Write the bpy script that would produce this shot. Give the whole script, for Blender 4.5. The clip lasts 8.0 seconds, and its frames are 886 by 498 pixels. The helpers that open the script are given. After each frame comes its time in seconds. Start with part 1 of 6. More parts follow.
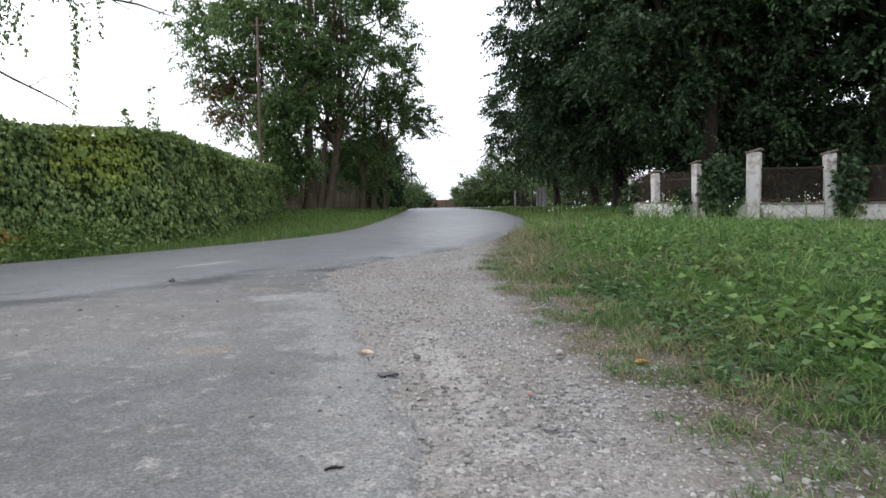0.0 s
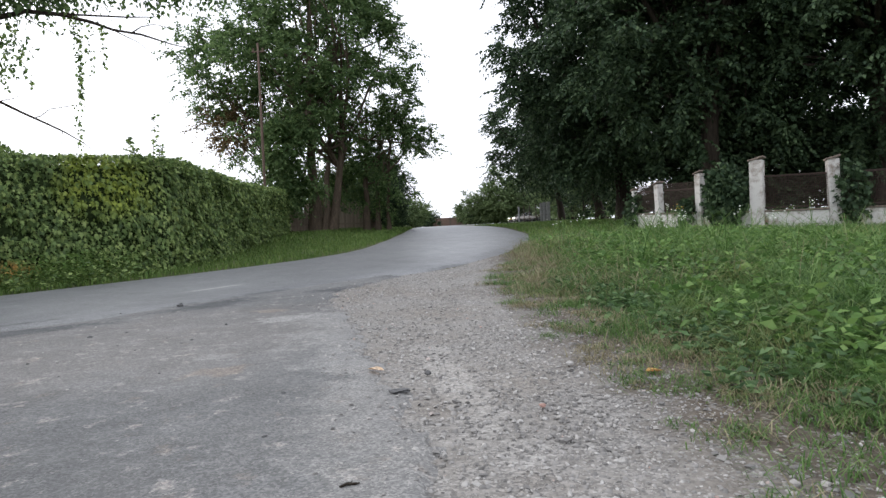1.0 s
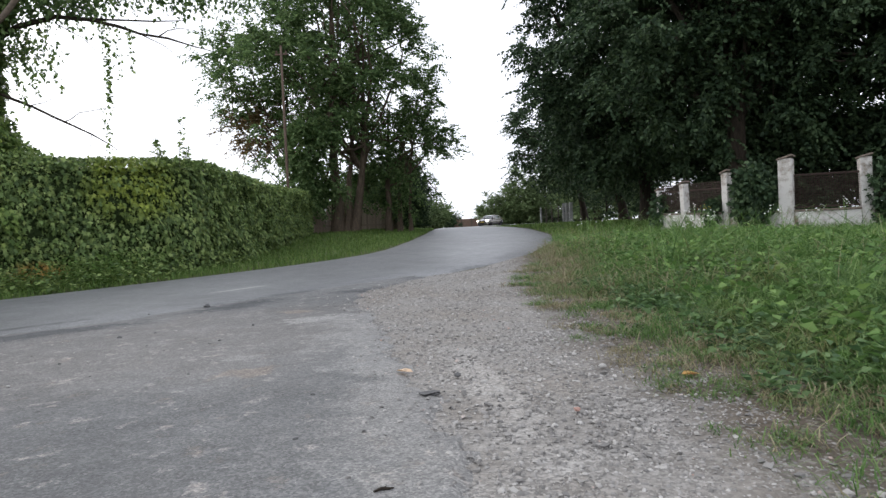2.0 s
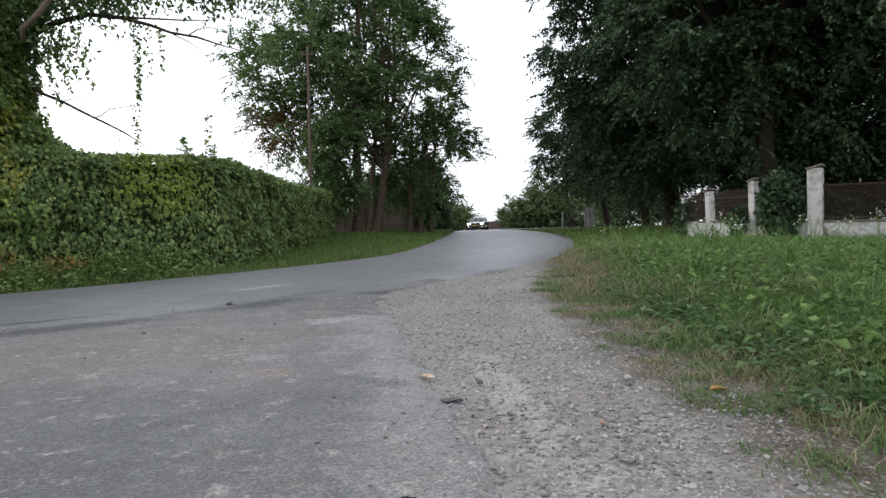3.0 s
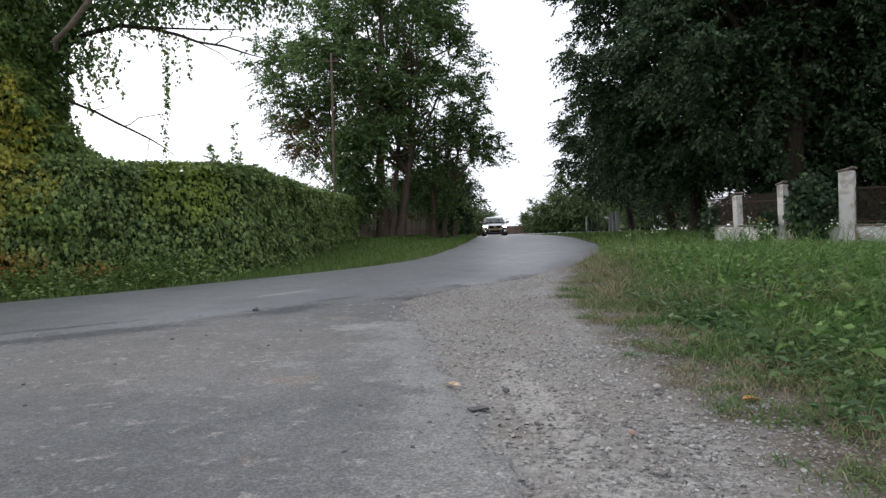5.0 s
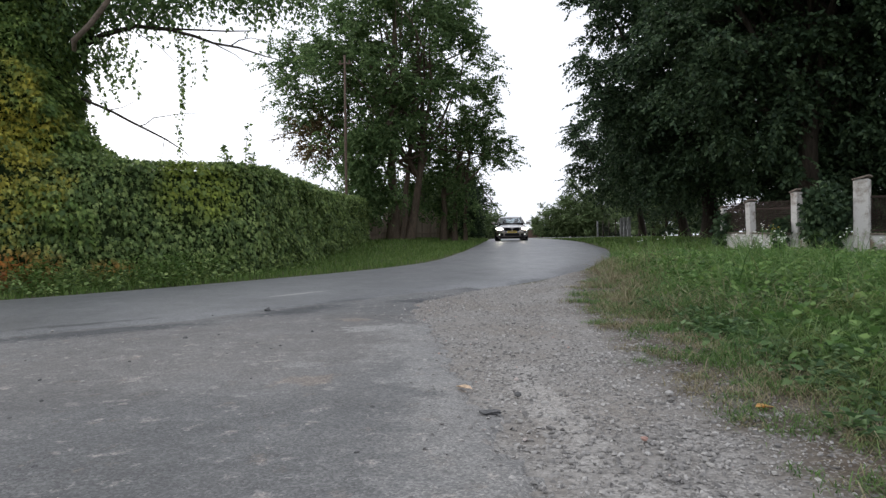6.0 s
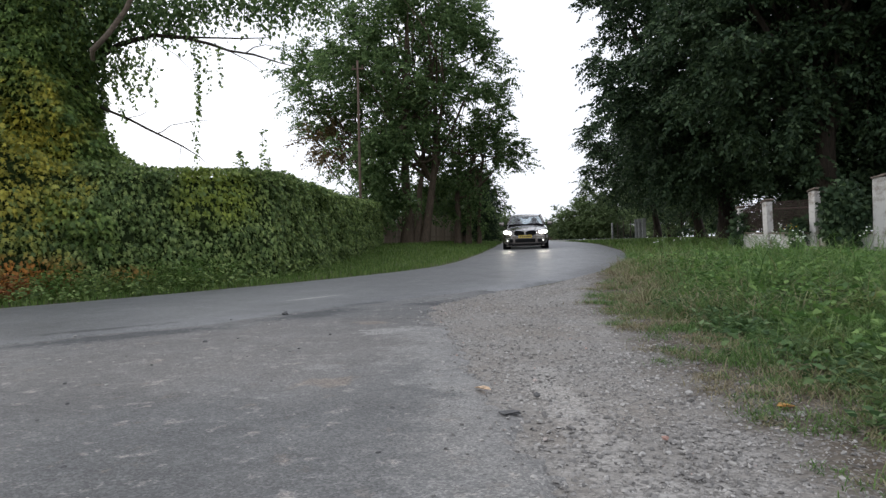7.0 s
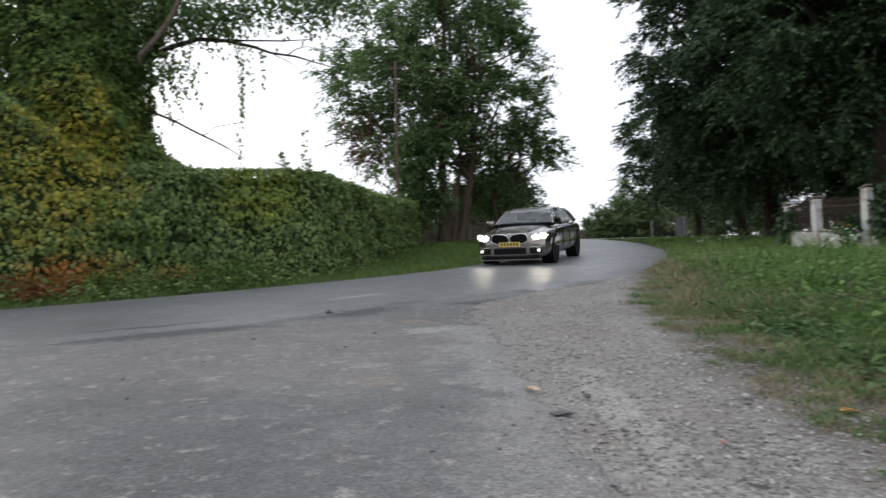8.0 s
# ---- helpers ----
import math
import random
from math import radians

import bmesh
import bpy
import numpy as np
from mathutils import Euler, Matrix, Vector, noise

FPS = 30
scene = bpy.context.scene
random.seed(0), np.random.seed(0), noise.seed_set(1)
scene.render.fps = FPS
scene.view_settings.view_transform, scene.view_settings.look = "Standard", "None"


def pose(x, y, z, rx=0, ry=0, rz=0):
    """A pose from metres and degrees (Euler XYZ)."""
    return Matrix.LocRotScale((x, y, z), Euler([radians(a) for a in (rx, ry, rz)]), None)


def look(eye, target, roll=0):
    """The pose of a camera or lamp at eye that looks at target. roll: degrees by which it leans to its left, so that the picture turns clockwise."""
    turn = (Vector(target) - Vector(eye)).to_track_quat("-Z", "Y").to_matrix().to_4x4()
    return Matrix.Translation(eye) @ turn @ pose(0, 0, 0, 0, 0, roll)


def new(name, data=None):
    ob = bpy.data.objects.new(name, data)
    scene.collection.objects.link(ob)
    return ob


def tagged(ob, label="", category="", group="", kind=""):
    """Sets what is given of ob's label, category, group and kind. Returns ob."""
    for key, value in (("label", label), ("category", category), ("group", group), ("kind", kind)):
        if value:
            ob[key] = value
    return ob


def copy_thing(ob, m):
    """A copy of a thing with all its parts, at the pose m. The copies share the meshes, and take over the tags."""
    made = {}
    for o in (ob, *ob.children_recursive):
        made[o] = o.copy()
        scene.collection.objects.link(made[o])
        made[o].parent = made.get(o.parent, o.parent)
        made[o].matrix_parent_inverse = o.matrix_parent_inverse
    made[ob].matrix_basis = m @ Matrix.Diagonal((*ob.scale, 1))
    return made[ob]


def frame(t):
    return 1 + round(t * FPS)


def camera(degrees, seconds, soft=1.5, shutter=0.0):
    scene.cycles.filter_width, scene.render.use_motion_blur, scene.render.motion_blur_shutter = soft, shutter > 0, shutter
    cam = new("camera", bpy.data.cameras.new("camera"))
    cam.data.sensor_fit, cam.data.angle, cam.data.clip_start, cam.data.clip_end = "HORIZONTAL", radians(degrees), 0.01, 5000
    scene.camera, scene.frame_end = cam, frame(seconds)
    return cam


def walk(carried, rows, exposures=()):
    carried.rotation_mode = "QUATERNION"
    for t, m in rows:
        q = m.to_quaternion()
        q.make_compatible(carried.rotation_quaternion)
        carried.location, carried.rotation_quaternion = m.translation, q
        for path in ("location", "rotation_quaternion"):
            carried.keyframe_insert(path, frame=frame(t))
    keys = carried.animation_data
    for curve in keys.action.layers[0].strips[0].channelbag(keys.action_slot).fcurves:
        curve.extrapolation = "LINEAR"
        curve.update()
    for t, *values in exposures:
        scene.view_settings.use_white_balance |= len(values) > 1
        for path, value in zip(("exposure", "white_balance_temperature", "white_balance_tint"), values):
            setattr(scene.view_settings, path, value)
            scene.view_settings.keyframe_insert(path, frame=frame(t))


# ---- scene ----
cam = camera(69.4, 8.0, soft=1.4, shutter=0.5)
EYE_Z = 0.82
# seconds, x, y, z from the standing point, yaw, pitch, roll: a hand-held camera that turns slowly to its left
PATH = [
    (0.0, 0.033, -0.007, 0.024, 0.10, -1.72, 1.11),
    (0.1, 0.032, -0.006, 0.019, 0.14, -1.21, 1.41),
    (0.2, 0.031, -0.005, 0.013, 0.17, -1.05, 1.71),
    (0.3, 0.031, -0.005, 0.008, 0.21, -1.54, 2.02),
    (0.4, 0.030, -0.004, 0.002, 0.24, -1.12, 2.32),
    (0.5, 0.029, -0.003, -0.003, 0.28, -1.42, 2.62),
    (0.6, 0.028, -0.006, -0.001, 0.33, -1.45, 2.68),
    (0.7, 0.026, -0.009, 0.001, 0.38, -1.30, 2.74),
    (0.8, 0.025, -0.013, 0.004, 0.42, -0.64, 2.79),
    (0.9, 0.023, -0.016, 0.006, 0.47, -0.75, 2.85),
    (1.0, 0.022, -0.019, 0.008, 0.52, -0.08, 2.91),
    (1.5, 0.000, 0.000, 0.000, 1.46, 0.00, 3.40),
    (3.0, -0.049, 0.052, 0.025, 4.21, 0.34, 1.62),
    (3.5, -0.056, 0.046, 0.021, 4.94, 0.51, 1.75),
    (4.0, -0.056, 0.045, 0.031, 5.43, 0.97, 2.05),
    (4.5, -0.059, 0.064, 0.037, 5.87, 0.76, 1.99),
    (6.0, -0.082, 0.047, 0.040, 7.13, 1.11, 0.89),
    (6.5, -0.096, 0.036, 0.037, 7.56, 1.21, 0.58),
    (7.0, -0.099, 0.025, 0.031, 8.38, 1.45, 1.42),
    (7.5, -0.105, 0.023, 0.035, 8.66, 1.70, 1.56),
    (7.7, -0.112, 0.022, 0.035, 9.00, 1.67, 1.54),
    (7.8, -0.124, 0.020, 0.036, 9.62, 1.61, 1.50),
    (7.9, -0.142, 0.016, 0.036, 10.44, 1.53, 1.44),
    (8.0, -0.166, 0.012, 0.037, 11.60, 1.42, 1.37),
]
walk(cam, [(t, pose(x, y, EYE_Z + z, 90 + pitch, roll, yaw)) for t, x, y, z, yaw, pitch, roll in PATH],
     exposures=((0.0, 0.8), (1.5, 0.75), (3.5, 0.5), (6.5, 0.39), (8.0, 0.40)))

# ---- light: an even, bright evening sky ----
world = bpy.data.worlds.new("evening_sky")
scene.world = world
world.use_nodes = True
wn, wl = world.node_tree.nodes, world.node_tree.links
sky = wn.new("ShaderNodeTexSky")
sky.sky_type, sky.sun_disc = "NISHITA", False
sky.sun_elevation, sky.sun_rotation = radians(24), radians(-60)
sky.air_density, sky.dust_density, sky.ozone_density = 1.0, 4.0, 1.0
calm = wn.new("ShaderNodeHueSaturation")
calm.inputs["Saturation"].default_value = 0.18
wl.new(sky.outputs[0], calm.inputs["Color"])
cloud = wn.new("ShaderNodeMix")  # thin, even cloud over the whole sky
cloud.data_type = "RGBA"
cloud.inputs[0].default_value = 0.72
cloud.inputs[7].default_value = (6.25, 6.55, 7.35, 1)
wl.new(calm.outputs[0], cloud.inputs[6])
wl.new(cloud.outputs[2], wn["Background"].inputs["Color"])
wn["Background"].inputs["Strength"].default_value = 0.15
sun = new("sun", bpy.data.lights.new("sun", "SUN"))
sun.data.energy, sun.data.angle, sun.data.color = 0.5, radians(40), (1.0, 0.95, 0.88)
sun.matrix_world = look((0, 0, 40), Vector((0, 0, 40)) - Vector((math.sin(radians(-60)), math.cos(radians(-60)), 0.6)))

# ---- materials ----


class Mat:
    """A node material with a few short hands."""

    def __init__(self, name, rough=0.8, metal=0.0, spec=0.5):
        self.m = bpy.data.materials.new(name)
        self.m.use_nodes = True
        self.n, self.l = self.m.node_tree.nodes, self.m.node_tree.links
        self.b = self.n["Principled BSDF"]
        self.b.inputs["Roughness"].default_value = rough
        self.b.inputs["Metallic"].default_value = metal
        self.b.inputs["Specular IOR Level"].default_value = spec
        self.c = self.n.new("ShaderNodeTexCoord").outputs["Object"]

    def noise(self, scale, detail=4, rough=0.6, vec=None):
        t = self.n.new("ShaderNodeTexNoise")
        t.inputs["Scale"].default_value, t.inputs["Detail"].default_value = scale, detail
        t.inputs["Roughness"].default_value = rough
        self.l.new(vec or self.c, t.inputs["Vector"])
        return t.outputs["Fac"]

    def cells(self, scale, feature="F1", out="Distance"):
        t = self.n.new("ShaderNodeTexVoronoi")
        t.feature = feature
        t.inputs["Scale"].default_value = scale
        self.l.new(self.c, t.inputs["Vector"])
        return t.outputs[out]

    def chips(self, scale, warp=0.012):
        """A tone of its own for each small angular cell, 0 to 1."""
        t = self.n.new("ShaderNodeTexNoise")
        t.inputs["Scale"].default_value, t.inputs["Detail"].default_value = scale * 0.9, 2
        self.l.new(self.c, t.inputs["Vector"])
        a = self.n.new("ShaderNodeVectorMath")
        a.operation = "MULTIPLY_ADD"
        a.inputs[1].default_value = (warp,) * 3
        self.l.new(t.outputs["Color"], a.inputs[0])
        self.l.new(self.c, a.inputs[2])
        v = self.n.new("ShaderNodeTexVoronoi")
        v.inputs["Scale"].default_value = scale
        self.l.new(a.outputs[0], v.inputs["Vector"])
        w = self.n.new("ShaderNodeSeparateColor")
        self.l.new(v.outputs["Color"], w.inputs[0])
        return w.outputs[0]

    def attribute(self, name):
        t = self.n.new("ShaderNodeAttribute")
        t.attribute_name = name
        return t.outputs["Fac"]

    def stretched(self, sx, sy, sz):
        t = self.n.new("ShaderNodeMapping")
        t.inputs["Scale"].default_value = (sx, sy, sz)
        self.l.new(self.c, t.inputs["Vector"])
        return t.outputs[0]

    def ramp(self, fac, *stops):
        r = self.n.new("ShaderNodeValToRGB")
        e = r.color_ramp.elements
        while len(e) < len(stops):
            e.new(0.5)
        for k, (p, col) in enumerate(stops):
            e[k].position = p
            e[k].color = (*col, 1) if len(col) == 3 else col
        self.l.new(fac, r.inputs[0])
        return r.outputs[0]

    def mix(self, fac, a, b, kind="MIX"):
        x = self.n.new("ShaderNodeMix")
        x.data_type, x.blend_type = "RGBA", kind
        for socket, v in ((x.inputs[0], fac), (x.inputs[6], a), (x.inputs[7], b)):
            if isinstance(v, (int, float)):
                socket.default_value = v
            elif isinstance(v, tuple):
                socket.default_value = (*v, 1)
            else:
                self.l.new(v, socket)
        return x.outputs[2]

    def island(self):
        return self.n.new("ShaderNodeNewGeometry").outputs["Random Per Island"]

    def each(self):
        return self.n.new("ShaderNodeObjectInfo").outputs["Random"]

    def blob(self, x, y, z, rx, ry, rz, turn=0.0, ragged=0.5, scale=4.0, peak=1.0):
        """A stain of its own: a ragged ellipsoid about a place, 1 inside."""
        t = self.n.new("ShaderNodeMapping")
        t.vector_type = "TEXTURE"
        t.inputs["Location"].default_value = (x, y, z)
        t.inputs["Rotation"].default_value = (0, 0, radians(turn))
        t.inputs["Scale"].default_value = (rx, ry, rz)
        self.l.new(self.c, t.inputs["Vector"])
        q = self.n.new("ShaderNodeTexGradient")
        q.gradient_type = "SPHERICAL"
        self.l.new(t.outputs[0], q.inputs[0])
        s = self.n.new("ShaderNodeMath")
        s.operation = "MULTIPLY_ADD"
        self.l.new(self.noise(scale, 5, 0.7), s.inputs[0])
        s.inputs[1].default_value = ragged * 5
        s.inputs[2].default_value = -ragged * 2.5
        a = self.n.new("ShaderNodeMath")
        a.operation = "ADD"
        self.l.new(s.outputs[0], a.inputs[0])
        self.l.new(q.outputs["Fac"], a.inputs[1])
        return self.ramp(a.outputs[0], (0.25, (0, 0, 0)), (0.6, (peak, peak, peak)))

    def colour(self, v):
        if isinstance(v, tuple):
            self.b.inputs["Base Color"].default_value = (*v, 1)
        else:
            self.l.new(v, self.b.inputs["Base Color"])
        return self

    def bump(self, h, strength=0.4, dist=0.01):
        k = self.n.new("ShaderNodeBump")
        k.inputs["Strength"].default_value, k.inputs["Distance"].default_value = strength, dist
        self.l.new(h, k.inputs["Height"])
        self.l.new(k.outputs[0], self.b.inputs["Normal"])
        return self

    def roughness(self, v):
        self.l.new(v, self.b.inputs["Roughness"])
        return self


def leaf_mat(name, dark, mid, light, tips=None, patch=0.35, rough=0.5, glow=0.25, spots=(), cut=0.55):
    """Foliage: each leaf its own tone, with broad patches of another tone."""
    m = Mat(name, rough, 0, 0.22)
    col = m.ramp(m.island(), (0.0, dark), (0.55, mid), (1.0, light))
    if tips:
        col = m.mix(m.ramp(m.noise(patch, 3), (cut, (0, 0, 0)), (cut + 0.13, (1, 1, 1))), col, m.ramp(m.island(), (0.0, mid), (0.5, tips), (1.0, light)))
    for spot, tone in spots:
        col = m.mix(m.blob(*spot), col, m.ramp(m.island(), (0.0, mid), (0.45, tone), (1.0, tuple(min(1, c * 1.5) for c in tone))))
    m.colour(col)
    t = m.n.new("ShaderNodeBsdfTranslucent")
    m.l.new(col, t.inputs["Color"])
    x = m.n.new("ShaderNodeMixShader")
    x.inputs[0].default_value = glow
    m.l.new(m.b.outputs[0], x.inputs[1])
    m.l.new(t.outputs[0], x.inputs[2])
    m.l.new(x.outputs[0], m.n["Material Output"].inputs["Surface"])
    return m.m


def flat_mat(name, colour, rough=0.6, metal=0.0, grain=20.0, amount=0.25, spec=0.5):
    m = Mat(name, rough, metal, spec)
    lo = tuple(c * (1 - amount) for c in colour)
    hi = tuple(min(1, c * (1 + amount)) for c in colour)
    n = m.noise(grain, 5)
    m.colour(m.ramp(n, (0.3, lo), (0.7, hi))).bump(n, 0.15, 0.004)
    return m.m


def asphalt_mat(name, base, patches, stains=()):
    m = Mat(name, 0.75, 0, 0.4)
    grit = m.chips(120.0, 0.006)
    speck = m.ramp(grit, (0.0, (0.62, 0.62, 0.62)), (0.6, (1, 1, 1)), (1.0, (1.42, 1.40, 1.37)))
    speck = m.mix(1.0, speck, m.ramp(m.noise(14.0, 6, 0.75), (0.3, (0.80,) * 3), (0.7, (1.2,) * 3)), "MULTIPLY")
    broad = m.ramp(m.noise(0.7, 5, 0.65), (0.3, tuple(c * 0.8 for c in base)), (0.7, tuple(c * 1.2 for c in base)))
    col = m.mix(1.0, broad, speck, "MULTIPLY")
    if patches:
        dust = m.ramp(m.noise(2.3, 9, 0.75), (0.5, (0, 0, 0)), (0.78, (0.08, 0.08, 0.08)))
        col = m.mix(dust, col, m.mix(1.0, (0.27, 0.255, 0.24), speck, "MULTIPLY"))
        warm = m.ramp(m.noise(0.6, 6, 0.65), (0.48, (0, 0, 0)), (0.7, (0.13, 0.13, 0.13)))
        col = m.mix(warm, col, m.mix(1.0, (0.21, 0.175, 0.15), speck, "MULTIPLY"))
        crumbs = m.ramp(m.cells(24.0), (0.03, (1, 1, 1)), (0.09, (0, 0, 0)))
        col = m.mix(m.mix(1.0, crumbs, m.ramp(m.noise(3.0, 3), (0.45, (0, 0, 0)), (0.65, (0.45, 0.45, 0.45))), "MULTIPLY"), col, (0.38, 0.36, 0.34))
    for spot, tone in stains:
        col = m.mix(m.blob(*spot), col, m.mix(1.0, tone, speck, "MULTIPLY"))
    m.colour(col)
    m.roughness(m.ramp(m.noise(3.0, 4), (0.3, (0.58,) * 3 if patches else (0.42,) * 3), (0.7, (0.8,) * 3 if patches else (0.50,) * 3)))
    h = m.mix(0.4, grit, m.noise(30.0, 7, 0.75))
    return m.bump(h, 0.45 if patches else 0.18, 0.006).m


PALE, WARM, TARRY = (0.36, 0.355, 0.34), (0.27, 0.21, 0.16), (0.052, 0.055, 0.06)
ROAD = asphalt_mat("worn_asphalt", (0.150, 0.153, 0.157), False,
                   [((-2.55, 6.95, 0.34, 1.05, 0.40, 0.8, 50, 0.3, 8, 0.85), TARRY), ((-3.85, 5.5, 0.27, 1.5, 0.36, 0.8, 38, 0.3, 8, 0.85), TARRY), ((-3.17, 8.5, 0.42, 0.66, 0.11, 0.5, 55, 0.45, 12, 1.0), PALE), ((-2.2, 7.75, 0.4, 0.9, 0.16, 0.5, 50, 0.4, 8, 0.7), TARRY), ((-4.3, 5.75, 0.3, 1.0, 0.14, 0.5, 40, 0.4, 8, 0.8), TARRY),
                    ((0.2, 10.9, 0.55, 1.5, 0.22, 0.5, 58, 0.35, 6, 0.8), TARRY)])
APRON = asphalt_mat("dusty_old_asphalt", (0.140, 0.141, 0.140), True,
                    [((-2.3, 4.7, 0.25, 3.4, 2.6, 1.4, 20, 0.25, 2, 0.24), (0.20, 0.175, 0.155)), ((-0.75, 4.6, 0.24, 0.6, 2.4, 0.8, 12, 0.5, 4, 0.34), PALE), ((-0.22, 2.5, 0.12, 0.62, 2.3, 0.8, 8, 0.4, 5, 0.62), (0.245, 0.238, 0.226)), ((-2.6, 2.2, 0.1, 2.6, 2.0, 0.9, 0, 0.3, 2, 0.42), TARRY),
                     ((-2.50, 6.75, 0.34, 1.0, 0.42, 0.8, 50, 0.3, 8, 0.9), TARRY), ((-3.8, 5.32, 0.27, 1.5, 0.36, 0.8, 35, 0.3, 8, 0.9), TARRY), ((-1.38, 5.5, 0.27, 0.42, 0.30, 0.5, 20, 0.6, 7, 0.55), PALE),
                     ((-1.5, 3.99, 0.2, 0.22, 0.14, 0.5, 10, 0.5, 9, 0.35), PALE), ((-1.33, 3.6, 0.18, 0.34, 0.18, 0.5, 15, 0.5, 6, 0.4), WARM), ((-1.7, 6.0, 0.3, 0.26, 0.2, 0.5, 0, 0.5, 7, 0.45), WARM),
                     ((-1.4, 7.65, 0.38, 0.6, 0.26, 0.6, 30, 0.35, 9, 0.85), TARRY), ((-0.6, 9.3, 0.46, 0.9, 0.3, 0.6, 45, 0.35, 9, 0.85), TARRY)])


def soil_tone(m):
    """Bare dusty soil with crumbs, bits of straw and small stones."""
    base = m.ramp(m.noise(34, 7, 0.75), (0.3, (0.042, 0.033, 0.024)), (0.52, (0.095, 0.077, 0.058)), (0.75, (0.18, 0.15, 0.115)))
    return m.mix(m.ramp(m.chips(60), (0.80, (0, 0, 0)), (0.86, (0.8, 0.8, 0.8))), base, m.ramp(m.noise(70, 3), (0.3, (0.14, 0.128, 0.112)), (0.7, (0.27, 0.25, 0.222))))


g = Mat("dusty_gravel", 0.92, 0, 0.25)
small, large = g.chips(85), g.chips(36, 0.02)
chip = g.ramp(small, (0.0, (0.125, 0.12, 0.113)), (0.3, (0.19, 0.182, 0.17)), (0.7, (0.275, 0.262, 0.243)), (1.0, (0.40, 0.383, 0.36)))
chip = g.mix(g.ramp(large, (0.78, (0, 0, 0)), (0.84, (0.75, 0.75, 0.75))), chip, g.ramp(g.noise(40, 5), (0.3, (0.24, 0.23, 0.215)), (0.7, (0.44, 0.425, 0.40))))
dust = g.ramp(g.noise(48, 7, 0.75), (0.3, (0.17, 0.158, 0.143)), (0.7, (0.32, 0.30, 0.272)))
tone = g.mix(g.ramp(g.noise(2.2, 7, 0.7), (0.42, (0, 0, 0)), (0.62, (0.85, 0.85, 0.85))), chip, dust)
tone = g.mix(g.ramp(g.noise(0.9, 6, 0.65), (0.45, (0, 0, 0)), (0.62, (0.55, 0.55, 0.55))), tone, g.ramp(small, (0.0, (0.12, 0.104, 0.088)), (1.0, (0.30, 0.265, 0.225))))
tone = g.mix(g.blob(0.05, 3.1, 0.1, 0.22, 1.5, 0.6, 10, 0.5, 5, 0.5), tone, g.ramp(small, (0.0, (0.30, 0.285, 0.262)), (1.0, (0.52, 0.495, 0.46))))
g.colour(g.mix(g.attribute("worn"), tone, soil_tone(g)))
g.bump(g.mix(0.55, small, g.noise(50, 6, 0.7)), 0.7, 0.009)
GRAVEL = g.m
g = Mat("pale_stones", 0.85, 0, 0.3)
g.colour(g.mix(0.25, g.ramp(g.island(), (0.0, (0.16, 0.153, 0.144)), (0.3, (0.225, 0.215, 0.202)), (0.65, (0.30, 0.286, 0.267)), (0.96, (0.42, 0.402, 0.378)), (0.99, (0.47, 0.452, 0.428)), (1.0, (0.40, 0.26, 0.21))), g.noise(60, 4), "OVERLAY"))
STONE = g.m
g = Mat("grassy_soil", 0.95, 0, 0.2)
bare = soil_tone(g)
mossy = g.mix(g.ramp(g.noise(1.6, 6, 0.7), (0.42, (0, 0, 0)), (0.62, (1, 1, 1))), (0.07, 0.085, 0.032), g.ramp(g.noise(30, 6), (0.3, (0.07, 0.06, 0.035)), (0.7, (0.17, 0.15, 0.09))))
g.colour(g.mix(g.blob(1.1, 4.5, 0.2, 1.3, 9.0, 3.0, 0, 0.25, 2, 0.9), mossy, bare))
g.bump(g.noise(18, 6), 0.8, 0.03)
SOIL = g.m
GRASS = leaf_mat("meadow_grass", (0.056, 0.118, 0.032), (0.108, 0.203, 0.052), (0.20, 0.29, 0.10), (0.30, 0.27, 0.13), 0.9, 0.6, 0.35, (), 0.55)
VERGE = leaf_mat("verge_grass", (0.058, 0.11, 0.025), (0.108, 0.19, 0.042), (0.19, 0.255, 0.075), None, 0.6, 0.6, 0.3)
STRAW = leaf_mat("dry_grass", (0.16, 0.138, 0.08), (0.26, 0.228, 0.135), (0.37, 0.325, 0.21), None, 0.6, 0.7, 0.2)
WEED = leaf_mat("weed_leaves", (0.06, 0.125, 0.034), (0.125, 0.23, 0.06), (0.22, 0.335, 0.10), None, 0.5, 0.55, 0.35)
HERB = leaf_mat("low_herb_leaves", (0.05, 0.098, 0.04), (0.10, 0.178, 0.066), (0.185, 0.27, 0.115), (0.17, 0.16, 0.085), 0.5, 0.55, 0.3)
LIME, GOLD, EMBER = (0.25, 0.30, 0.05), (0.40, 0.335, 0.045), (0.42, 0.16, 0.035)
IVY = leaf_mat("creeper_leaves", (0.06, 0.098, 0.036), (0.178, 0.265, 0.085), (0.32, 0.40, 0.14), (0.085, 0.14, 0.05), 0.9, 0.5, 0.25,
               (((-6.8, 12.7, 2.4, 1.8, 1.6, 1.1, 0, 0.15, 2.0, 0.85), LIME), ((-9.7, 10.3, 2.5, 2.0, 2.0, 2.6, 0, 0.4, 1.8, 0.75), GOLD), ((-9.5, 10.4, 0.85, 1.9, 1.6, 0.6, 0, 0.15, 2.5, 0.9), EMBER),
                ((-8.0, 11.4, 0.8, 0.9, 0.8, 0.35, 0, 0.15, 3, 0.6), EMBER)), 0.6)
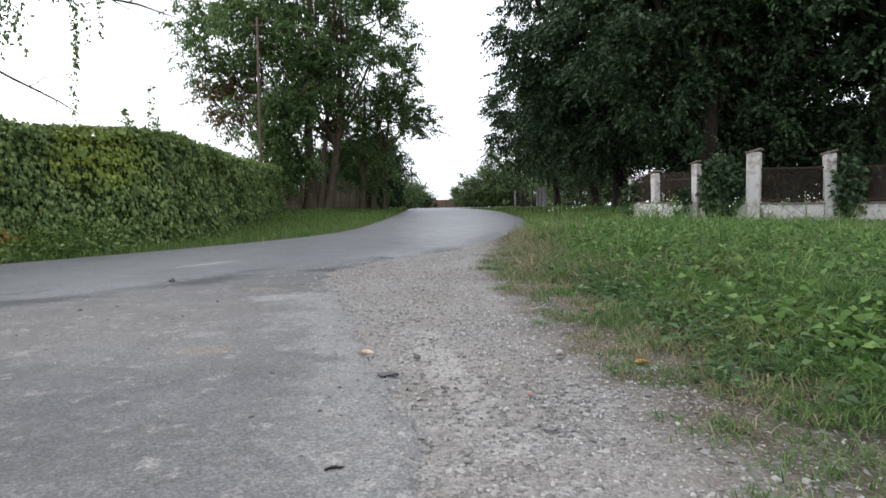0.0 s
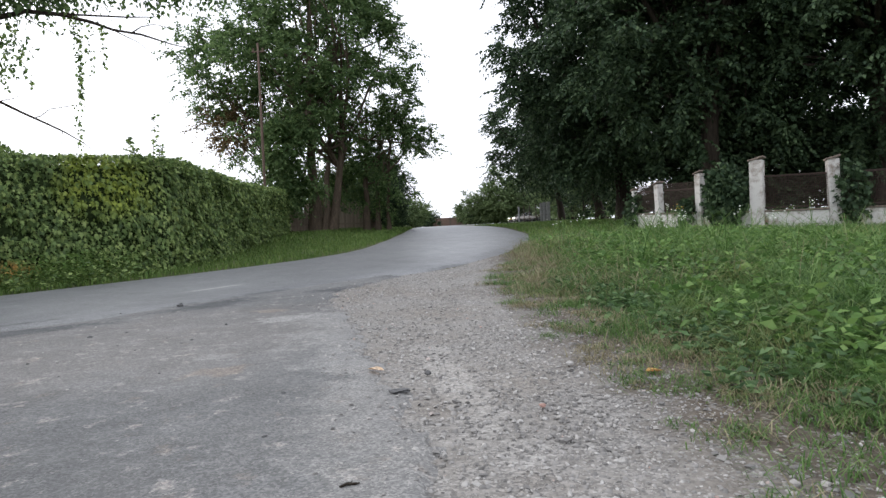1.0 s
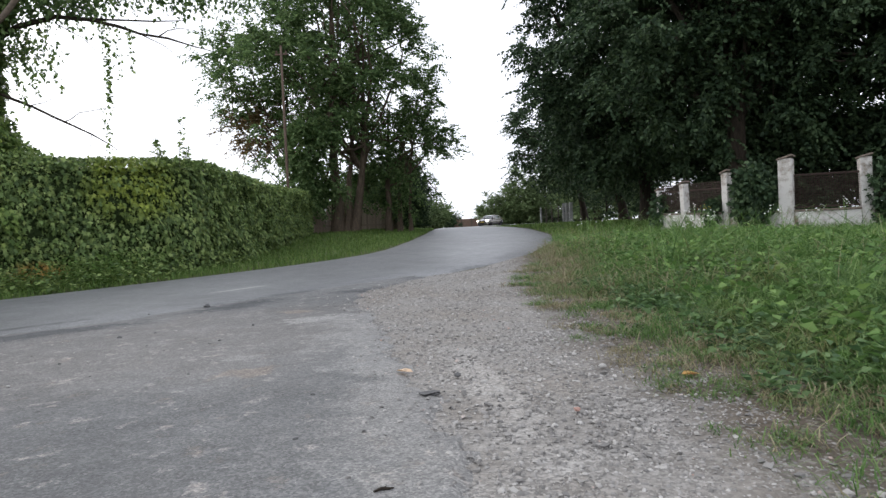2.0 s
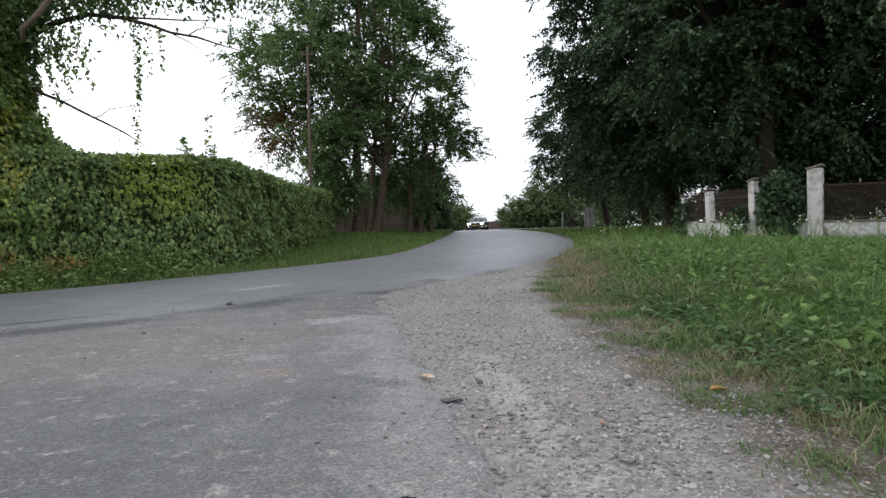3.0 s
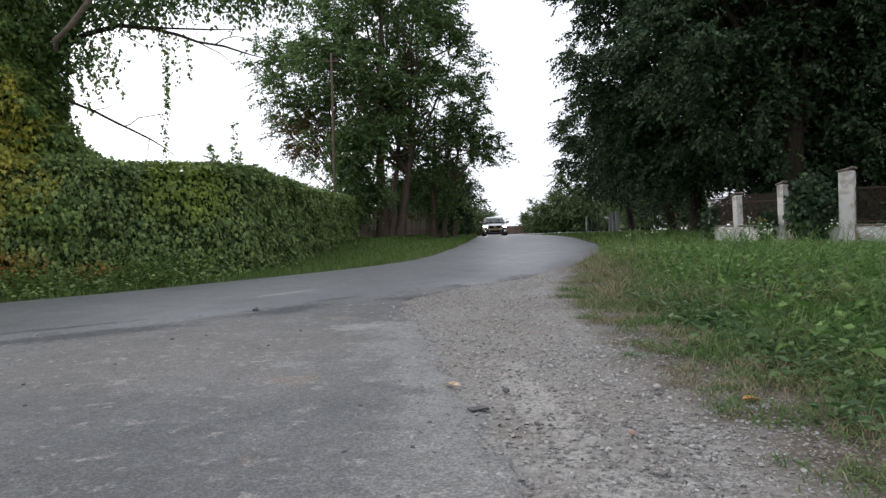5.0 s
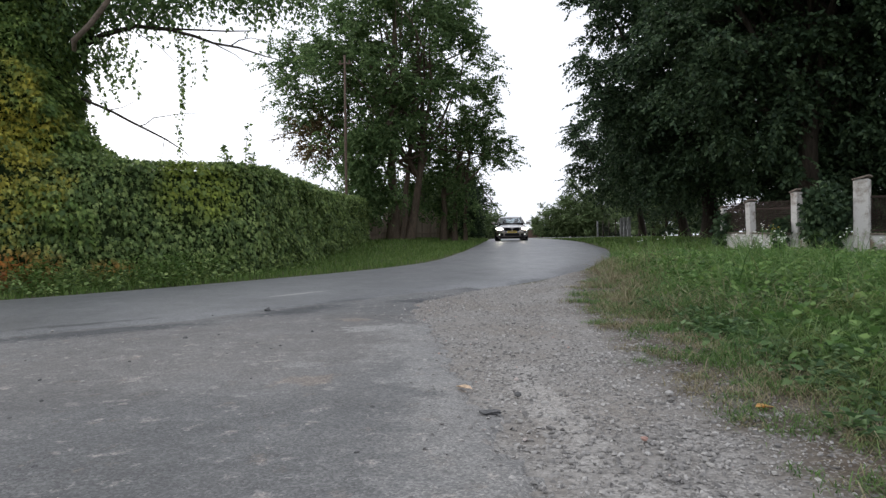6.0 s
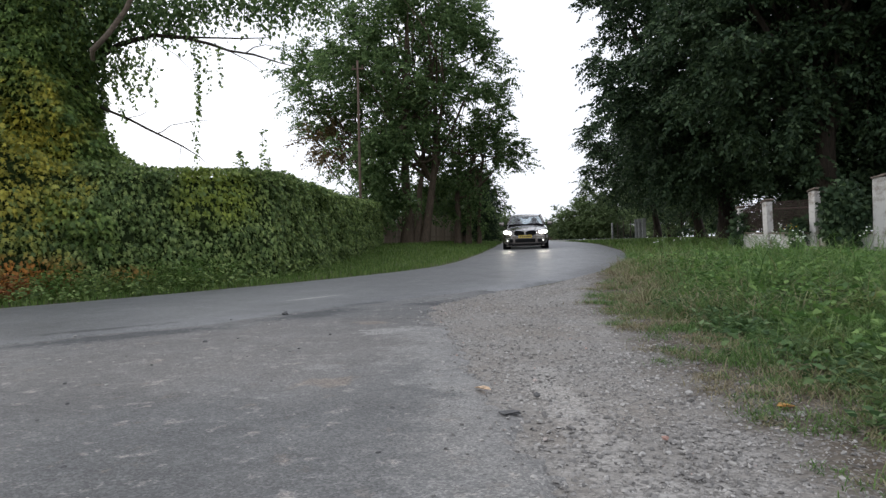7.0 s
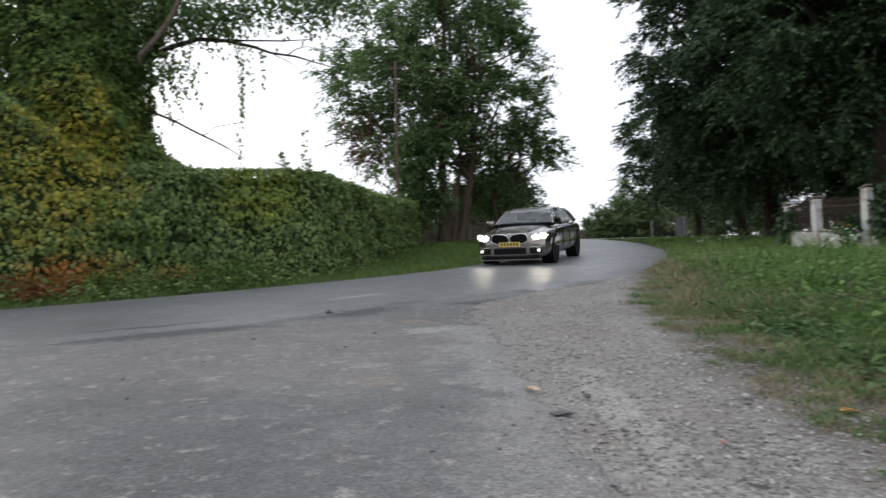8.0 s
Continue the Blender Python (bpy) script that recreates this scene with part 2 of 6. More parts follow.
IVY_TREE = leaf_mat("turning_creeper_leaves", (0.05, 0.09, 0.028), (0.135, 0.215, 0.056), (0.25, 0.33, 0.09), (0.07, 0.12, 0.036), 0.7, 0.5, 0.25,
                    (((-0.3, -1.6, 2.2, 2.0, 2.0, 3.0, 0, 0.4, 1.8, 0.8), GOLD), ((0.4, -1.4, 2.0, 1.1, 1.1, 1.4, 0, 0.3, 2, 0.7), LIME)), 0.6)
RUST = leaf_mat("red_brown_leaves", (0.10, 0.05, 0.02), (0.22, 0.085, 0.03), (0.34, 0.16, 0.05), None, 0.5, 0.6, 0.2)
CROWN_L = leaf_mat("robinia_leaves", (0.05, 0.09, 0.036), (0.112, 0.185, 0.066), (0.20, 0.28, 0.11), None, 0.3, 0.65, 0.45)
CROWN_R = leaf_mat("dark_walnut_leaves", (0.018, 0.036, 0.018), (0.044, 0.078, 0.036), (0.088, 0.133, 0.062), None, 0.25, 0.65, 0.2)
# leaves of the distant bushes, lightened so the colour carries the haze
CROWN_F = leaf_mat("hazy_far_leaves", (0.075, 0.11, 0.048), (0.13, 0.19, 0.075), (0.21, 0.27, 0.12), None, 0.2, 0.6, 0.25)
AUTUMN = leaf_mat("turning_leaves", (0.075, 0.055, 0.025), (0.155, 0.10, 0.045), (0.23, 0.165, 0.08), None, 0.3, 0.6, 0.25)

g = Mat("furrowed_bark", 0.9, 0, 0.2)
gv = g.stretched(9, 9, 1.2)
g.colour(g.ramp(g.noise(2.0, 6, 0.7, gv), (0.3, (0.05, 0.038, 0.028)), (0.7, (0.165, 0.125, 0.09))))
g.bump(g.noise(2.0, 6, 0.7, gv), 0.9, 0.04)
BARK = g.m
# the same bark again, with the shade under the crowns put into its colour
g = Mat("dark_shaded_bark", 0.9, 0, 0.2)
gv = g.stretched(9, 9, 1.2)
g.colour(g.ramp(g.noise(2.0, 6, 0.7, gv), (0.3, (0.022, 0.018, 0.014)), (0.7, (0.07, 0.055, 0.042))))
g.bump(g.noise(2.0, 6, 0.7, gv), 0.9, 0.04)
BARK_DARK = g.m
g = Mat("stained_white_render", 0.9, 0, 0.2)
g.colour(g.mix(g.ramp(g.noise(2.2, 7, 0.75), (0.47, (0, 0, 0)), (0.64, (1, 1, 1))), (0.57, 0.55, 0.52), (0.18, 0.128, 0.092)))
g.bump(g.noise(30, 6), 0.4, 0.01)
RENDER_WHITE = g.m
CAP = flat_mat("mossy_concrete_cap", (0.17, 0.135, 0.11), 0.9, 0, 12, 0.4)
RUSTY = flat_mat("rusty_brown_iron", (0.04, 0.023, 0.017), 0.8, 0.2, 25, 0.45)
CONCRETE = flat_mat("weathered_concrete", (0.30, 0.30, 0.30), 0.9, 0, 8, 0.25)
g = Mat("weathered_boards", 0.85, 0, 0.25)
gv = g.stretched(14, 14, 0.7)
g.colour(g.mix(0.5, g.ramp(g.each(), (0.0, (0.24, 0.185, 0.145)), (1.0, (0.40, 0.33, 0.265))), g.noise(2.5, 6, 0.7, gv), "OVERLAY"))
g.bump(g.noise(2.5, 6, 0.7, gv), 0.4, 0.01)
BOARD = g.m
LIMB = flat_mat("pale_limb_bark", (0.13, 0.10, 0.075), 0.9, 0, 14, 0.45)
POLE = flat_mat("brown_pole_wood", (0.11, 0.075, 0.055), 0.85, 0, 15, 0.4)
WHITE_PETAL = flat_mat("white_petals", (0.8, 0.8, 0.76), 0.7, 0, 40, 0.1)
YELLOW = flat_mat("yellow_petals", (0.75, 0.5, 0.05), 0.7, 0, 40, 0.1)
FALLEN = flat_mat("fallen_orange_leaf", (0.66, 0.40, 0.14), 0.6, 0, 40, 0.35)
FALLEN_PALE = flat_mat("fallen_tan_leaf", (0.76, 0.60, 0.44), 0.6, 0, 40, 0.3)
GRIT = [flat_mat(n, c, 0.9, 0, 90, 0.3, 0.3) for n, c in (("grey_stone", (0.25, 0.24, 0.225)), ("pale_stone", (0.37, 0.355, 0.33)), ("dark_stone", (0.17, 0.163, 0.155)))]
DARK_CHIP = flat_mat("dark_asphalt_chip", (0.095, 0.094, 0.094), 0.85, 0, 60, 0.4)
BRICK_CHIP = flat_mat("brick_chip", (0.36, 0.22, 0.18), 0.9, 0, 60, 0.3)
ROOF_RED = flat_mat("far_red_roof", (0.25, 0.165, 0.13), 0.9, 0, 4, 0.2)
PAINT = Mat("grey_brown_metallic_paint", 0.22, 0.9, 0.5)
PAINT.colour(PAINT.ramp(PAINT.noise(900, 2), (0.3, (0.215, 0.186, 0.166)), (0.7, (0.295, 0.262, 0.238))))
PAINT.b.inputs["Coat Weight"].default_value = 0.9
PAINT.b.inputs["Coat Roughness"].default_value = 0.05
PAINT.b.inputs["Coat IOR"].default_value = 1.7
PAINT = PAINT.m
TYRE = flat_mat("tyre_rubber", (0.022, 0.022, 0.023), 0.85, 0, 60, 0.3)
RIM = flat_mat("grey_alloy", (0.34, 0.34, 0.35), 0.35, 0.9, 60, 0.1)
BLACK = flat_mat("black_plastic", (0.009, 0.009, 0.01), 0.6, 0, 60, 0.3)
BLACK.node_tree.nodes["Principled BSDF"].inputs["Specular IOR Level"].default_value = 0.15
CHROME = flat_mat("chrome", (0.75, 0.75, 0.76), 0.12, 1.0, 60, 0.05)
PLATE = flat_mat("yellow_plate", (0.70, 0.50, 0.09), 0.5, 0, 60, 0.06)
PLATE_INK = flat_mat("plate_ink", (0.03, 0.03, 0.03), 0.5, 0, 60, 0.1)
CLOTH = flat_mat("dark_seat_cloth", (0.03, 0.03, 0.032), 0.9, 0, 60, 0.3)
glass = Mat("tinted_car_glass", 0.02, 0, 0.36)
glass.colour((0.62, 0.67, 0.69))
glass.b.inputs["Transmission Weight"].default_value = 1.0
glass.b.inputs["IOR"].default_value = 1.38
GLASS = glass.m
lamp = Mat("lit_headlight", 0.3)
lamp.colour((0.9, 0.9, 0.9))
lamp.b.inputs["Emission Color"].default_value = (1.0, 0.92, 0.76, 1)
lamp.b.inputs["Emission Strength"].default_value = 55.0
LAMP = lamp.m
lamp = Mat("lit_fog_lamp", 0.3)
lamp.colour((0.9, 0.9, 0.9))
lamp.b.inputs["Emission Color"].default_value = (1.0, 0.95, 0.85, 1)
lamp.b.inputs["Emission Strength"].default_value = 0.8
FOG = lamp.m

# ---- mesh helpers ----
rng = np.random.default_rng(7)


def mesh_of(name, verts, faces, mat, smooth=False):
    me = bpy.data.meshes.new(name)
    me.from_pydata([tuple(map(float, v)) for v in verts], [], [tuple(int(i) for i in f) for f in faces])
    me.materials.append(mat)
    if smooth:
        me.polygons.foreach_set("use_smooth", [True] * len(me.polygons))
    me.update()
    return me


def raw_mesh(name, verts, counts, idx, mat, smooth=False):
    """A big mesh from arrays: verts (n, 3), the corner count of each face, and all corners."""
    me = bpy.data.meshes.new(name)
    me.vertices.add(len(verts))
    me.vertices.foreach_set("co", np.asarray(verts, np.float32).ravel())
    me.loops.add(len(idx))
    me.loops.foreach_set("vertex_index", np.asarray(idx, np.int32))
    me.polygons.add(len(counts))
    starts = np.concatenate(([0], np.cumsum(counts)[:-1])).astype(np.int32)
    me.polygons.foreach_set("loop_start", starts)
    me.update(calc_edges=True)
    if smooth:
        me.polygons.foreach_set("use_smooth", np.ones(len(counts), bool))
    me.materials.append(mat)
    me.validate()
    return me


def put(name, me, parent=None, label="", at=None):
    ob = new(name, me)
    if parent is not None:
        ob.parent = parent
    if at is not None:
        ob.matrix_basis = at
    return tagged(ob, label)


def part(name, bm, material, parent, label="", smooth=False, at=None):
    me = bpy.data.meshes.new(name)
    bm.to_mesh(me)
    bm.free()
    me.materials.append(material)
    if smooth:
        me.polygons.foreach_set("use_smooth", [True] * len(me.polygons))
    return put(name, me, parent, label, at)


def empty(name, at, label, category, group="", kind=""):
    ob = new(name)
    ob.matrix_basis = at
    return tagged(ob, label, category, group, kind)


def box(bm, cx, cy, cz, sx, sy, sz, bevel=0.0, rot=None):
    m = Matrix.Translation((cx, cy, cz)) @ (rot or Matrix()) @ Matrix.Diagonal((sx, sy, sz, 1))
    v = bmesh.ops.create_cube(bm, size=1, matrix=m)["verts"]
    if bevel:
        e = list({e for q in v for e in q.link_edges})
        bmesh.ops.bevel(bm, geom=e, offset=bevel, segments=2, affect="EDGES", profile=0.5)


def bm_box(sx, sy, sz, bevel=0.0, c=(0, 0, 0)):
    bm = bmesh.new()
    box(bm, *c, sx, sy, sz, bevel)
    return bm


def smoothstep(a, b, v):
    s = np.clip((np.asarray(v, float) - a) / (b - a), 0, 1)
    return s * s * (3 - 2 * s)


# ---- the lie of the land ----
LAND_Y = [-30, 0, 10, 15.5, 20, 25.5, 31, 35.5, 44, 52, 63, 78, 93, 120, 160, 300, 3000]
LAND_Z = [-1.2, 0, 0.5, 0.79, 1.07, 1.38, 1.69, 1.91, 2.25, 2.54, 2.95, 3.5, 4.02, 4.6, 5.2, 6.6, 6.6]
LEFT_EDGE = [(-40, -14), (-30, -7), (-20, -0.8), (-12, 4.4), (-9.3, 6.5), (-7.3, 8.2), (-6.3, 9.6), (-5.3, 11), (-4.5, 12.2), (-3.7, 13.5), (-2.9, 15.4), (-2.4, 18.1),
             (-2.2, 23), (-2.15, 31), (-2.6, 45), (-3.3, 60), (-3.6, 72), (-2.4, 82), (0.5, 90), (5, 95.5), (12, 100), (25, 106), (60, 115)]
RIGHT_EDGE = [(-36, -18), (-27, -10.8), (-17, -4.4), (-9.5, 1), (-6.5, 3.3), (-4.4, 5.0), (-3.4, 5.8), (-2.9, 6.6), (-2.2, 7.4), (-1.6, 8.2), (-0.9, 9.2), (0.1, 10.4), (1.2, 13.3), (2.3, 17.5),
              (2.85, 22.5), (2.85, 31), (1.8, 45), (1.0, 60), (0.8, 72), (1.8, 79), (4, 84.5), (8, 89.5), (14, 93.5), (27, 99), (60, 106)]


def land(x, y):
    """Height of the ground: a steady climb, a low bank on either side."""
    x, y = np.asarray(x, float), np.asarray(y, float)
    z = (np.interp(y - 1.2, LAND_Y, LAND_Z) + np.interp(y, LAND_Y, LAND_Z) + np.interp(y + 1.2, LAND_Y, LAND_Z)) / 3
    z = z + 0.2 * smoothstep(3.5, 6.0, -x) * smoothstep(20, 30, y) * (1 - smoothstep(60, 90, y))
    z = z + 0.16 * smoothstep(1.2, 2.6, x) * smoothstep(2, 5, y) * (1 - smoothstep(4.5, 7.5, x)) * (1 - smoothstep(12, 17, y))
    return z


def resample(line, n):
    p = np.array(line, float)
    s = np.concatenate(([0], np.cumsum(np.hypot(*np.diff(p, axis=0).T))))
    q = np.linspace(0, s[-1], n)
    # smooth the polyline a little
    x, y = np.interp(q, s, p[:, 0]), np.interp(q, s, p[:, 1])
    for _ in range(3):
        x[1:-1], y[1:-1] = (x[:-2] + 2 * x[1:-1] + x[2:]) / 4, (y[:-2] + 2 * y[1:-1] + y[2:]) / 4
    return np.stack([x, y], 1)


def wobble(x, y, k=1.0, seed=0.0):
    return np.array([noise.noise(Vector((a * k, b * k, seed))) for a, b in zip(np.ravel(x), np.ravel(y))]).reshape(np.shape(x))


def band(name, left, right, across, lift, mat, label, edge_drop=0.06, rough=0.0, category="road"):
    """A sheet between two lines of equal count, laid on the land, with turned-down edges."""
    n = len(left)
    f = np.linspace(0, 1, across + 1)
    P = left[:, None, :] * (1 - f)[None, :, None] + right[:, None, :] * f[None, :, None]
    z = land(P[..., 0], P[..., 1]) + lift
    if rough:
        z = z + rough * wobble(P[..., 0], P[..., 1], 1.3, 3.0)
    z[:, 0] -= edge_drop
    z[:, -1] -= edge_drop
    V = np.concatenate([P, z[..., None]], 2).reshape(-1, 3)
    c = across + 1
    F = [(i * c + j, i * c + j + 1, (i + 1) * c + j + 1, (i + 1) * c + j) for i in range(n - 1) for j in range(across)]
    ob = put(name, mesh_of(name, V, F, mat, True))
    return tagged(ob, label, category, kind="structure")


def inside(poly, x, y):
    """Which points lie in the polygon."""
    x, y = np.asarray(x, float), np.asarray(y, float)
    res = np.zeros(x.shape, bool)
    p = np.asarray(poly, float)
    for (x0, y0), (x1, y1) in zip(p, np.roll(p, -1, axis=0)):
        with np.errstate(divide="ignore", invalid="ignore"):
            cut = ((y0 > y) != (y1 > y)) & (x < (x1 - x0) * (y - y0) / (y1 - y0) + x0)
        res ^= cut
    return res


# ground: one sheet, fine near the road and out to the horizon
gx = np.concatenate([[-3000, -800, -300, -140, -80, -50], np.arange(-34, -12, 1.5), np.arange(-12, 14, 0.35), np.arange(14, 40, 1.5), [50, 80, 140, 300, 800, 3000]])
gy = np.concatenate([[-3000, -600, -150, -60], np.arange(-30, 0, 2.0), np.arange(0, 34, 0.4), np.arange(34, 130, 2.0), [140, 170, 220, 300, 500, 1000, 3000]])
GX, GY = np.meshgrid(gx, gy)
GZ = land(GX, GY) - 0.035
V = np.stack([GX, GY, GZ], -1).reshape(-1, 3)
w = len(gx)
F = [(i * w + j, i * w + j + 1, (i + 1) * w + j + 1, (i + 1) * w + j) for i in range(len(gy) - 1) for j in range(w - 1)]
tagged(put("ground", mesh_of("ground", V, F, SOIL, True)), "grassy soil of the verges, worn bare in places", "ground", kind="structure")

LE, RE = resample(LEFT_EDGE, 260), resample(RIGHT_EDGE, 260)
LE[:, 0] += 0.05 * wobble(LE[:, 0], LE[:, 1], 1.7, 1.0)
road = band("road", LE, RE, 14, 0.02, ROAD, "narrow grey asphalt road with frayed edges that bends away uphill")

# the apron of old asphalt before the bend, and the gravel beside it
APRON_IN = [(-9.5, 1.25), (-6.5, 3.55), (-4.4, 5.25), (-3.4, 6.1), (-2.9, 6.9), (-2.2, 7.7), (-1.6, 8.5), (-0.9, 9.4)]
APRON_OUT = [(-9.0, -6), (-3.0, -6), (0.25, -3), (0.1, 0), (0.0, 1.87), (-0.09, 2.36), (-0.23, 3.07), (-0.51, 4.05), (-0.88, 5.55), (-1.35, 7.3), (-0.85, 8.75), (-0.7, 9.0)]
AI, AO = resample(APRON_IN, 240), resample(APRON_OUT, 240)
AO[:, 0] += 0.12 * wobble(AO[:, 0], AO[:, 1], 2.5, 5.0) + 0.06 * wobble(AO[:, 0], AO[:, 1], 6.0, 6.0)


def crumbled(name, poly, x0, x1, y0, y1, cell, lift, mat, label):
    """A sheet cut from small cells, so that its edge looks broken away; the rim is turned down."""
    xs, ys = np.arange(x0, x1, cell), np.arange(y0, y1, cell)
    X, Y = np.meshgrid(xs, ys)
    X = X + rng.uniform(-0.35, 0.35, X.shape) * cell
    Y = Y + rng.uniform(-0.35, 0.35, Y.shape) * cell
    cx, cy = (X[:-1, :-1] + X[1:, 1:]) / 2, (Y[:-1, :-1] + Y[1:, 1:]) / 2
    keep = inside(poly, cx, cy)
    used = np.zeros(X.shape, int)
    for dx in (0, 1):
        for dy in (0, 1):
            used[dy:used.shape[0] - 1 + dy, dx:used.shape[1] - 1 + dx] += keep
    Z = land(X, Y) + lift + 0.010 * wobble(X, Y, 1.3, 3.0) + 0.003 * wobble(X, Y, 7.0, 5.0)
    Z = np.where(used < 4, Z - 0.022, Z)
    w2 = X.shape[1]
    r2, c2 = np.nonzero(keep)
    a = r2 * w2 + c2
    idx = np.stack([a, a + 1, a + w2 + 1, a + w2], 1).ravel()
    me = raw_mesh(name, np.stack([X, Y, Z], -1).reshape(-1, 3), np.full(len(a), 4), idx, mat, True)
    return tagged(put(name, me), label, "road", kind="structure")


apron = crumbled("road_apron", np.concatenate([AI, AO[::-1]]), -9.6, 0.5, -6.0, 9.5, 0.06, 0.016, APRON, "patched dusty old asphalt with a crumbled edge")
GRAVEL_IN = [(-0.3, -6), (0.0, -3), (-0.1, 0), (-0.2, 1.87), (-0.3, 2.36), (-0.45, 3.07), (-0.75, 4.05), (-1.1, 5.55), (-1.6, 7.3), (-1.0, 8.9), (0.0, 10.0), (0.9, 12.4)]
GRAVEL_OUT = [(1.9, -6), (1.8, -3), (1.45, 0), (0.98, 1.86), (0.92, 2.32), (0.90, 2.96), (0.82, 4.1), (0.72, 5.5), (0.62, 7.6), (0.85, 9.8), (1.05, 12.0), (1.3, 13.6)]
GI, GO = resample(GRAVEL_IN, 120), resample(GRAVEL_OUT, 120)
GO[:, 0] += 0.10 * wobble(GO[:, 0], GO[:, 1], 1.6, 2.0) + 0.10 * wobble(GO[:, 0], GO[:, 1], 5.0, 4.0) + 0.06 * wobble(GO[:, 0], GO[:, 1], 13.0, 9.0)


def shoulder():
    """The gravel, running out under the grass without a step; it turns to bare soil towards the meadow."""
    inner, outer = resample(GRAVEL_IN, 280), resample(GRAVEL_OUT, 280) + np.array((0.85, 0))
    f = np.linspace(0, 1, 49)
    P = inner[:, None, :] * (1 - f)[None, :, None] + outer[:, None, :] * f[None, :, None]
    X, Y = P[..., 0], P[..., 1]
    d = X - np.interp(Y, GO[:, 1], GO[:, 0])
    Z = land(X, Y) - 0.002 + 0.006 * wobble(X, Y, 1.3, 3.0) + 0.004 * wobble(X, Y, 5.0, 8.0) - 0.045 * smoothstep(0.2, 0.75, d)
    Z[:, 0] -= 0.03
    w2 = X.shape[1]
    r2, c2 = np.nonzero(np.ones((X.shape[0] - 1, w2 - 1), bool))
    q = r2 * w2 + c2
    me = raw_mesh("gravel_shoulder", np.stack([X, Y, Z], -1).reshape(-1, 3), np.full(len(q), 4), np.stack([q, q + 1, q + w2 + 1, q + w2], 1).ravel(), GRAVEL, True)
    worn = smoothstep(-0.42, 0.16, d + 0.22 * wobble(X, Y, 2.1, 14.0) + 0.16 * wobble(X, Y, 6.0, 15.0))
    me.attributes.new("worn", "FLOAT", "POINT").data.foreach_set("value", worn.ravel().astype(np.float32))
    return tagged(put("gravel_shoulder", me), "pale dusty gravel shoulder with loose stones, turning to bare soil", "shoulder", kind="structure")


SHOULDER = shoulder()

# ---- leaves, blades and stones in bulk ----
LEAF = np.array([(0, 0, 0), (0.30, 0.35, 0.10), (0.0, 1.0, -0.06), (-0.30, 0.35, 0.10)])
LOBED = np.array([(0, 0, 0), (0.34, -0.02, 0.02), (0.30, 0.28, 0.06), (0.52, 0.55, -0.03), (0.20, 0.62, 0.05), (0.0, 1.0, -0.10),
                  (-0.20, 0.62, 0.05), (-0.52, 0.55, -0.03), (-0.30, 0.28, 0.06), (-0.34, -0.02, 0.02)])


PALM = np.array([(0, 0, 0), (0.40, 0.06, -0.05), (0.17, 0.26, 0.05), (0.46, 0.52, -0.06), (0.17, 0.55, 0.05), (0.0, 1.08, -0.14),
                 (-0.17, 0.55, 0.05), (-0.46, 0.52, -0.06), (-0.17, 0.26, 0.05), (-0.40, 0.06, -0.05)])


def leaves(name, pos, along, size, mat, shape=LEAF, spin=1.0, r=None, face=None):
    """One mesh of many leaves: pos (n, 3), the way each one points (n, 3), its length."""
    r = r or rng
    n, k = len(pos), len(shape)
    d = along / np.maximum(np.linalg.norm(along, axis=1, keepdims=True), 1e-6)
    a = r.normal(size=(n, 3))
    side = np.cross(d, a * spin + (np.array([0, 0, 1.0]) if face is None else face) * (1 - spin))
    side /= np.maximum(np.linalg.norm(side, axis=1, keepdims=True), 1e-6)
    up = np.cross(side, d)
    s = np.asarray(size)[:, None, None]
    V = pos[:, None, :] + s * (shape[None, :, 0:1] * side[:, None, :] + shape[None, :, 1:2] * d[:, None, :] + shape[None, :, 2:3] * up[:, None, :])
    idx = np.arange(n * k)
    return raw_mesh(name, V.reshape(-1, 3), np.full(n, k), idx, mat)


def blades(name, x, y, height, lean, width, mat, r=None, lift=0.0):
    """Grass blades that bend over, rooted on the land."""
    r = r or rng
    n = len(x)
    z = land(x, y) - 0.04 + lift
    a = r.uniform(0, 2 * np.pi, n)
    out = np.stack([np.cos(a), np.sin(a), np.zeros(n)], 1)
    side = np.stack([-np.sin(a), np.cos(a), np.zeros(n)], 1)
    root = np.stack([x, y, z], 1)
    h, w2 = height[:, None], width[:, None] / 2
    b = (lean * height)[:, None]
    up = np.array([[0, 0, 1.0]])
    m1 = root + out * b * 0.25 + up * h * 0.5
    m2 = root + out * b * 0.6 + up * h * 0.85
    tip = root + out * b * 1.2 + up * h * (1.0 - 0.25 * lean[:, None])
    V = np.stack([root - side * w2, root + side * w2, m1 - side * w2 * 0.9, m1 + side * w2 * 0.9, m2 - side * w2 * 0.6, m2 + side * w2 * 0.6, tip], 1)
    base = (np.arange(n) * 7)[:, None]
    idx = (base + np.array([[0, 1, 3, 2, 2, 3, 5, 4, 4, 5, 6]])).ravel()
    return raw_mesh(name, V.reshape(-1, 3), np.tile([4, 4, 3], n), idx, mat)


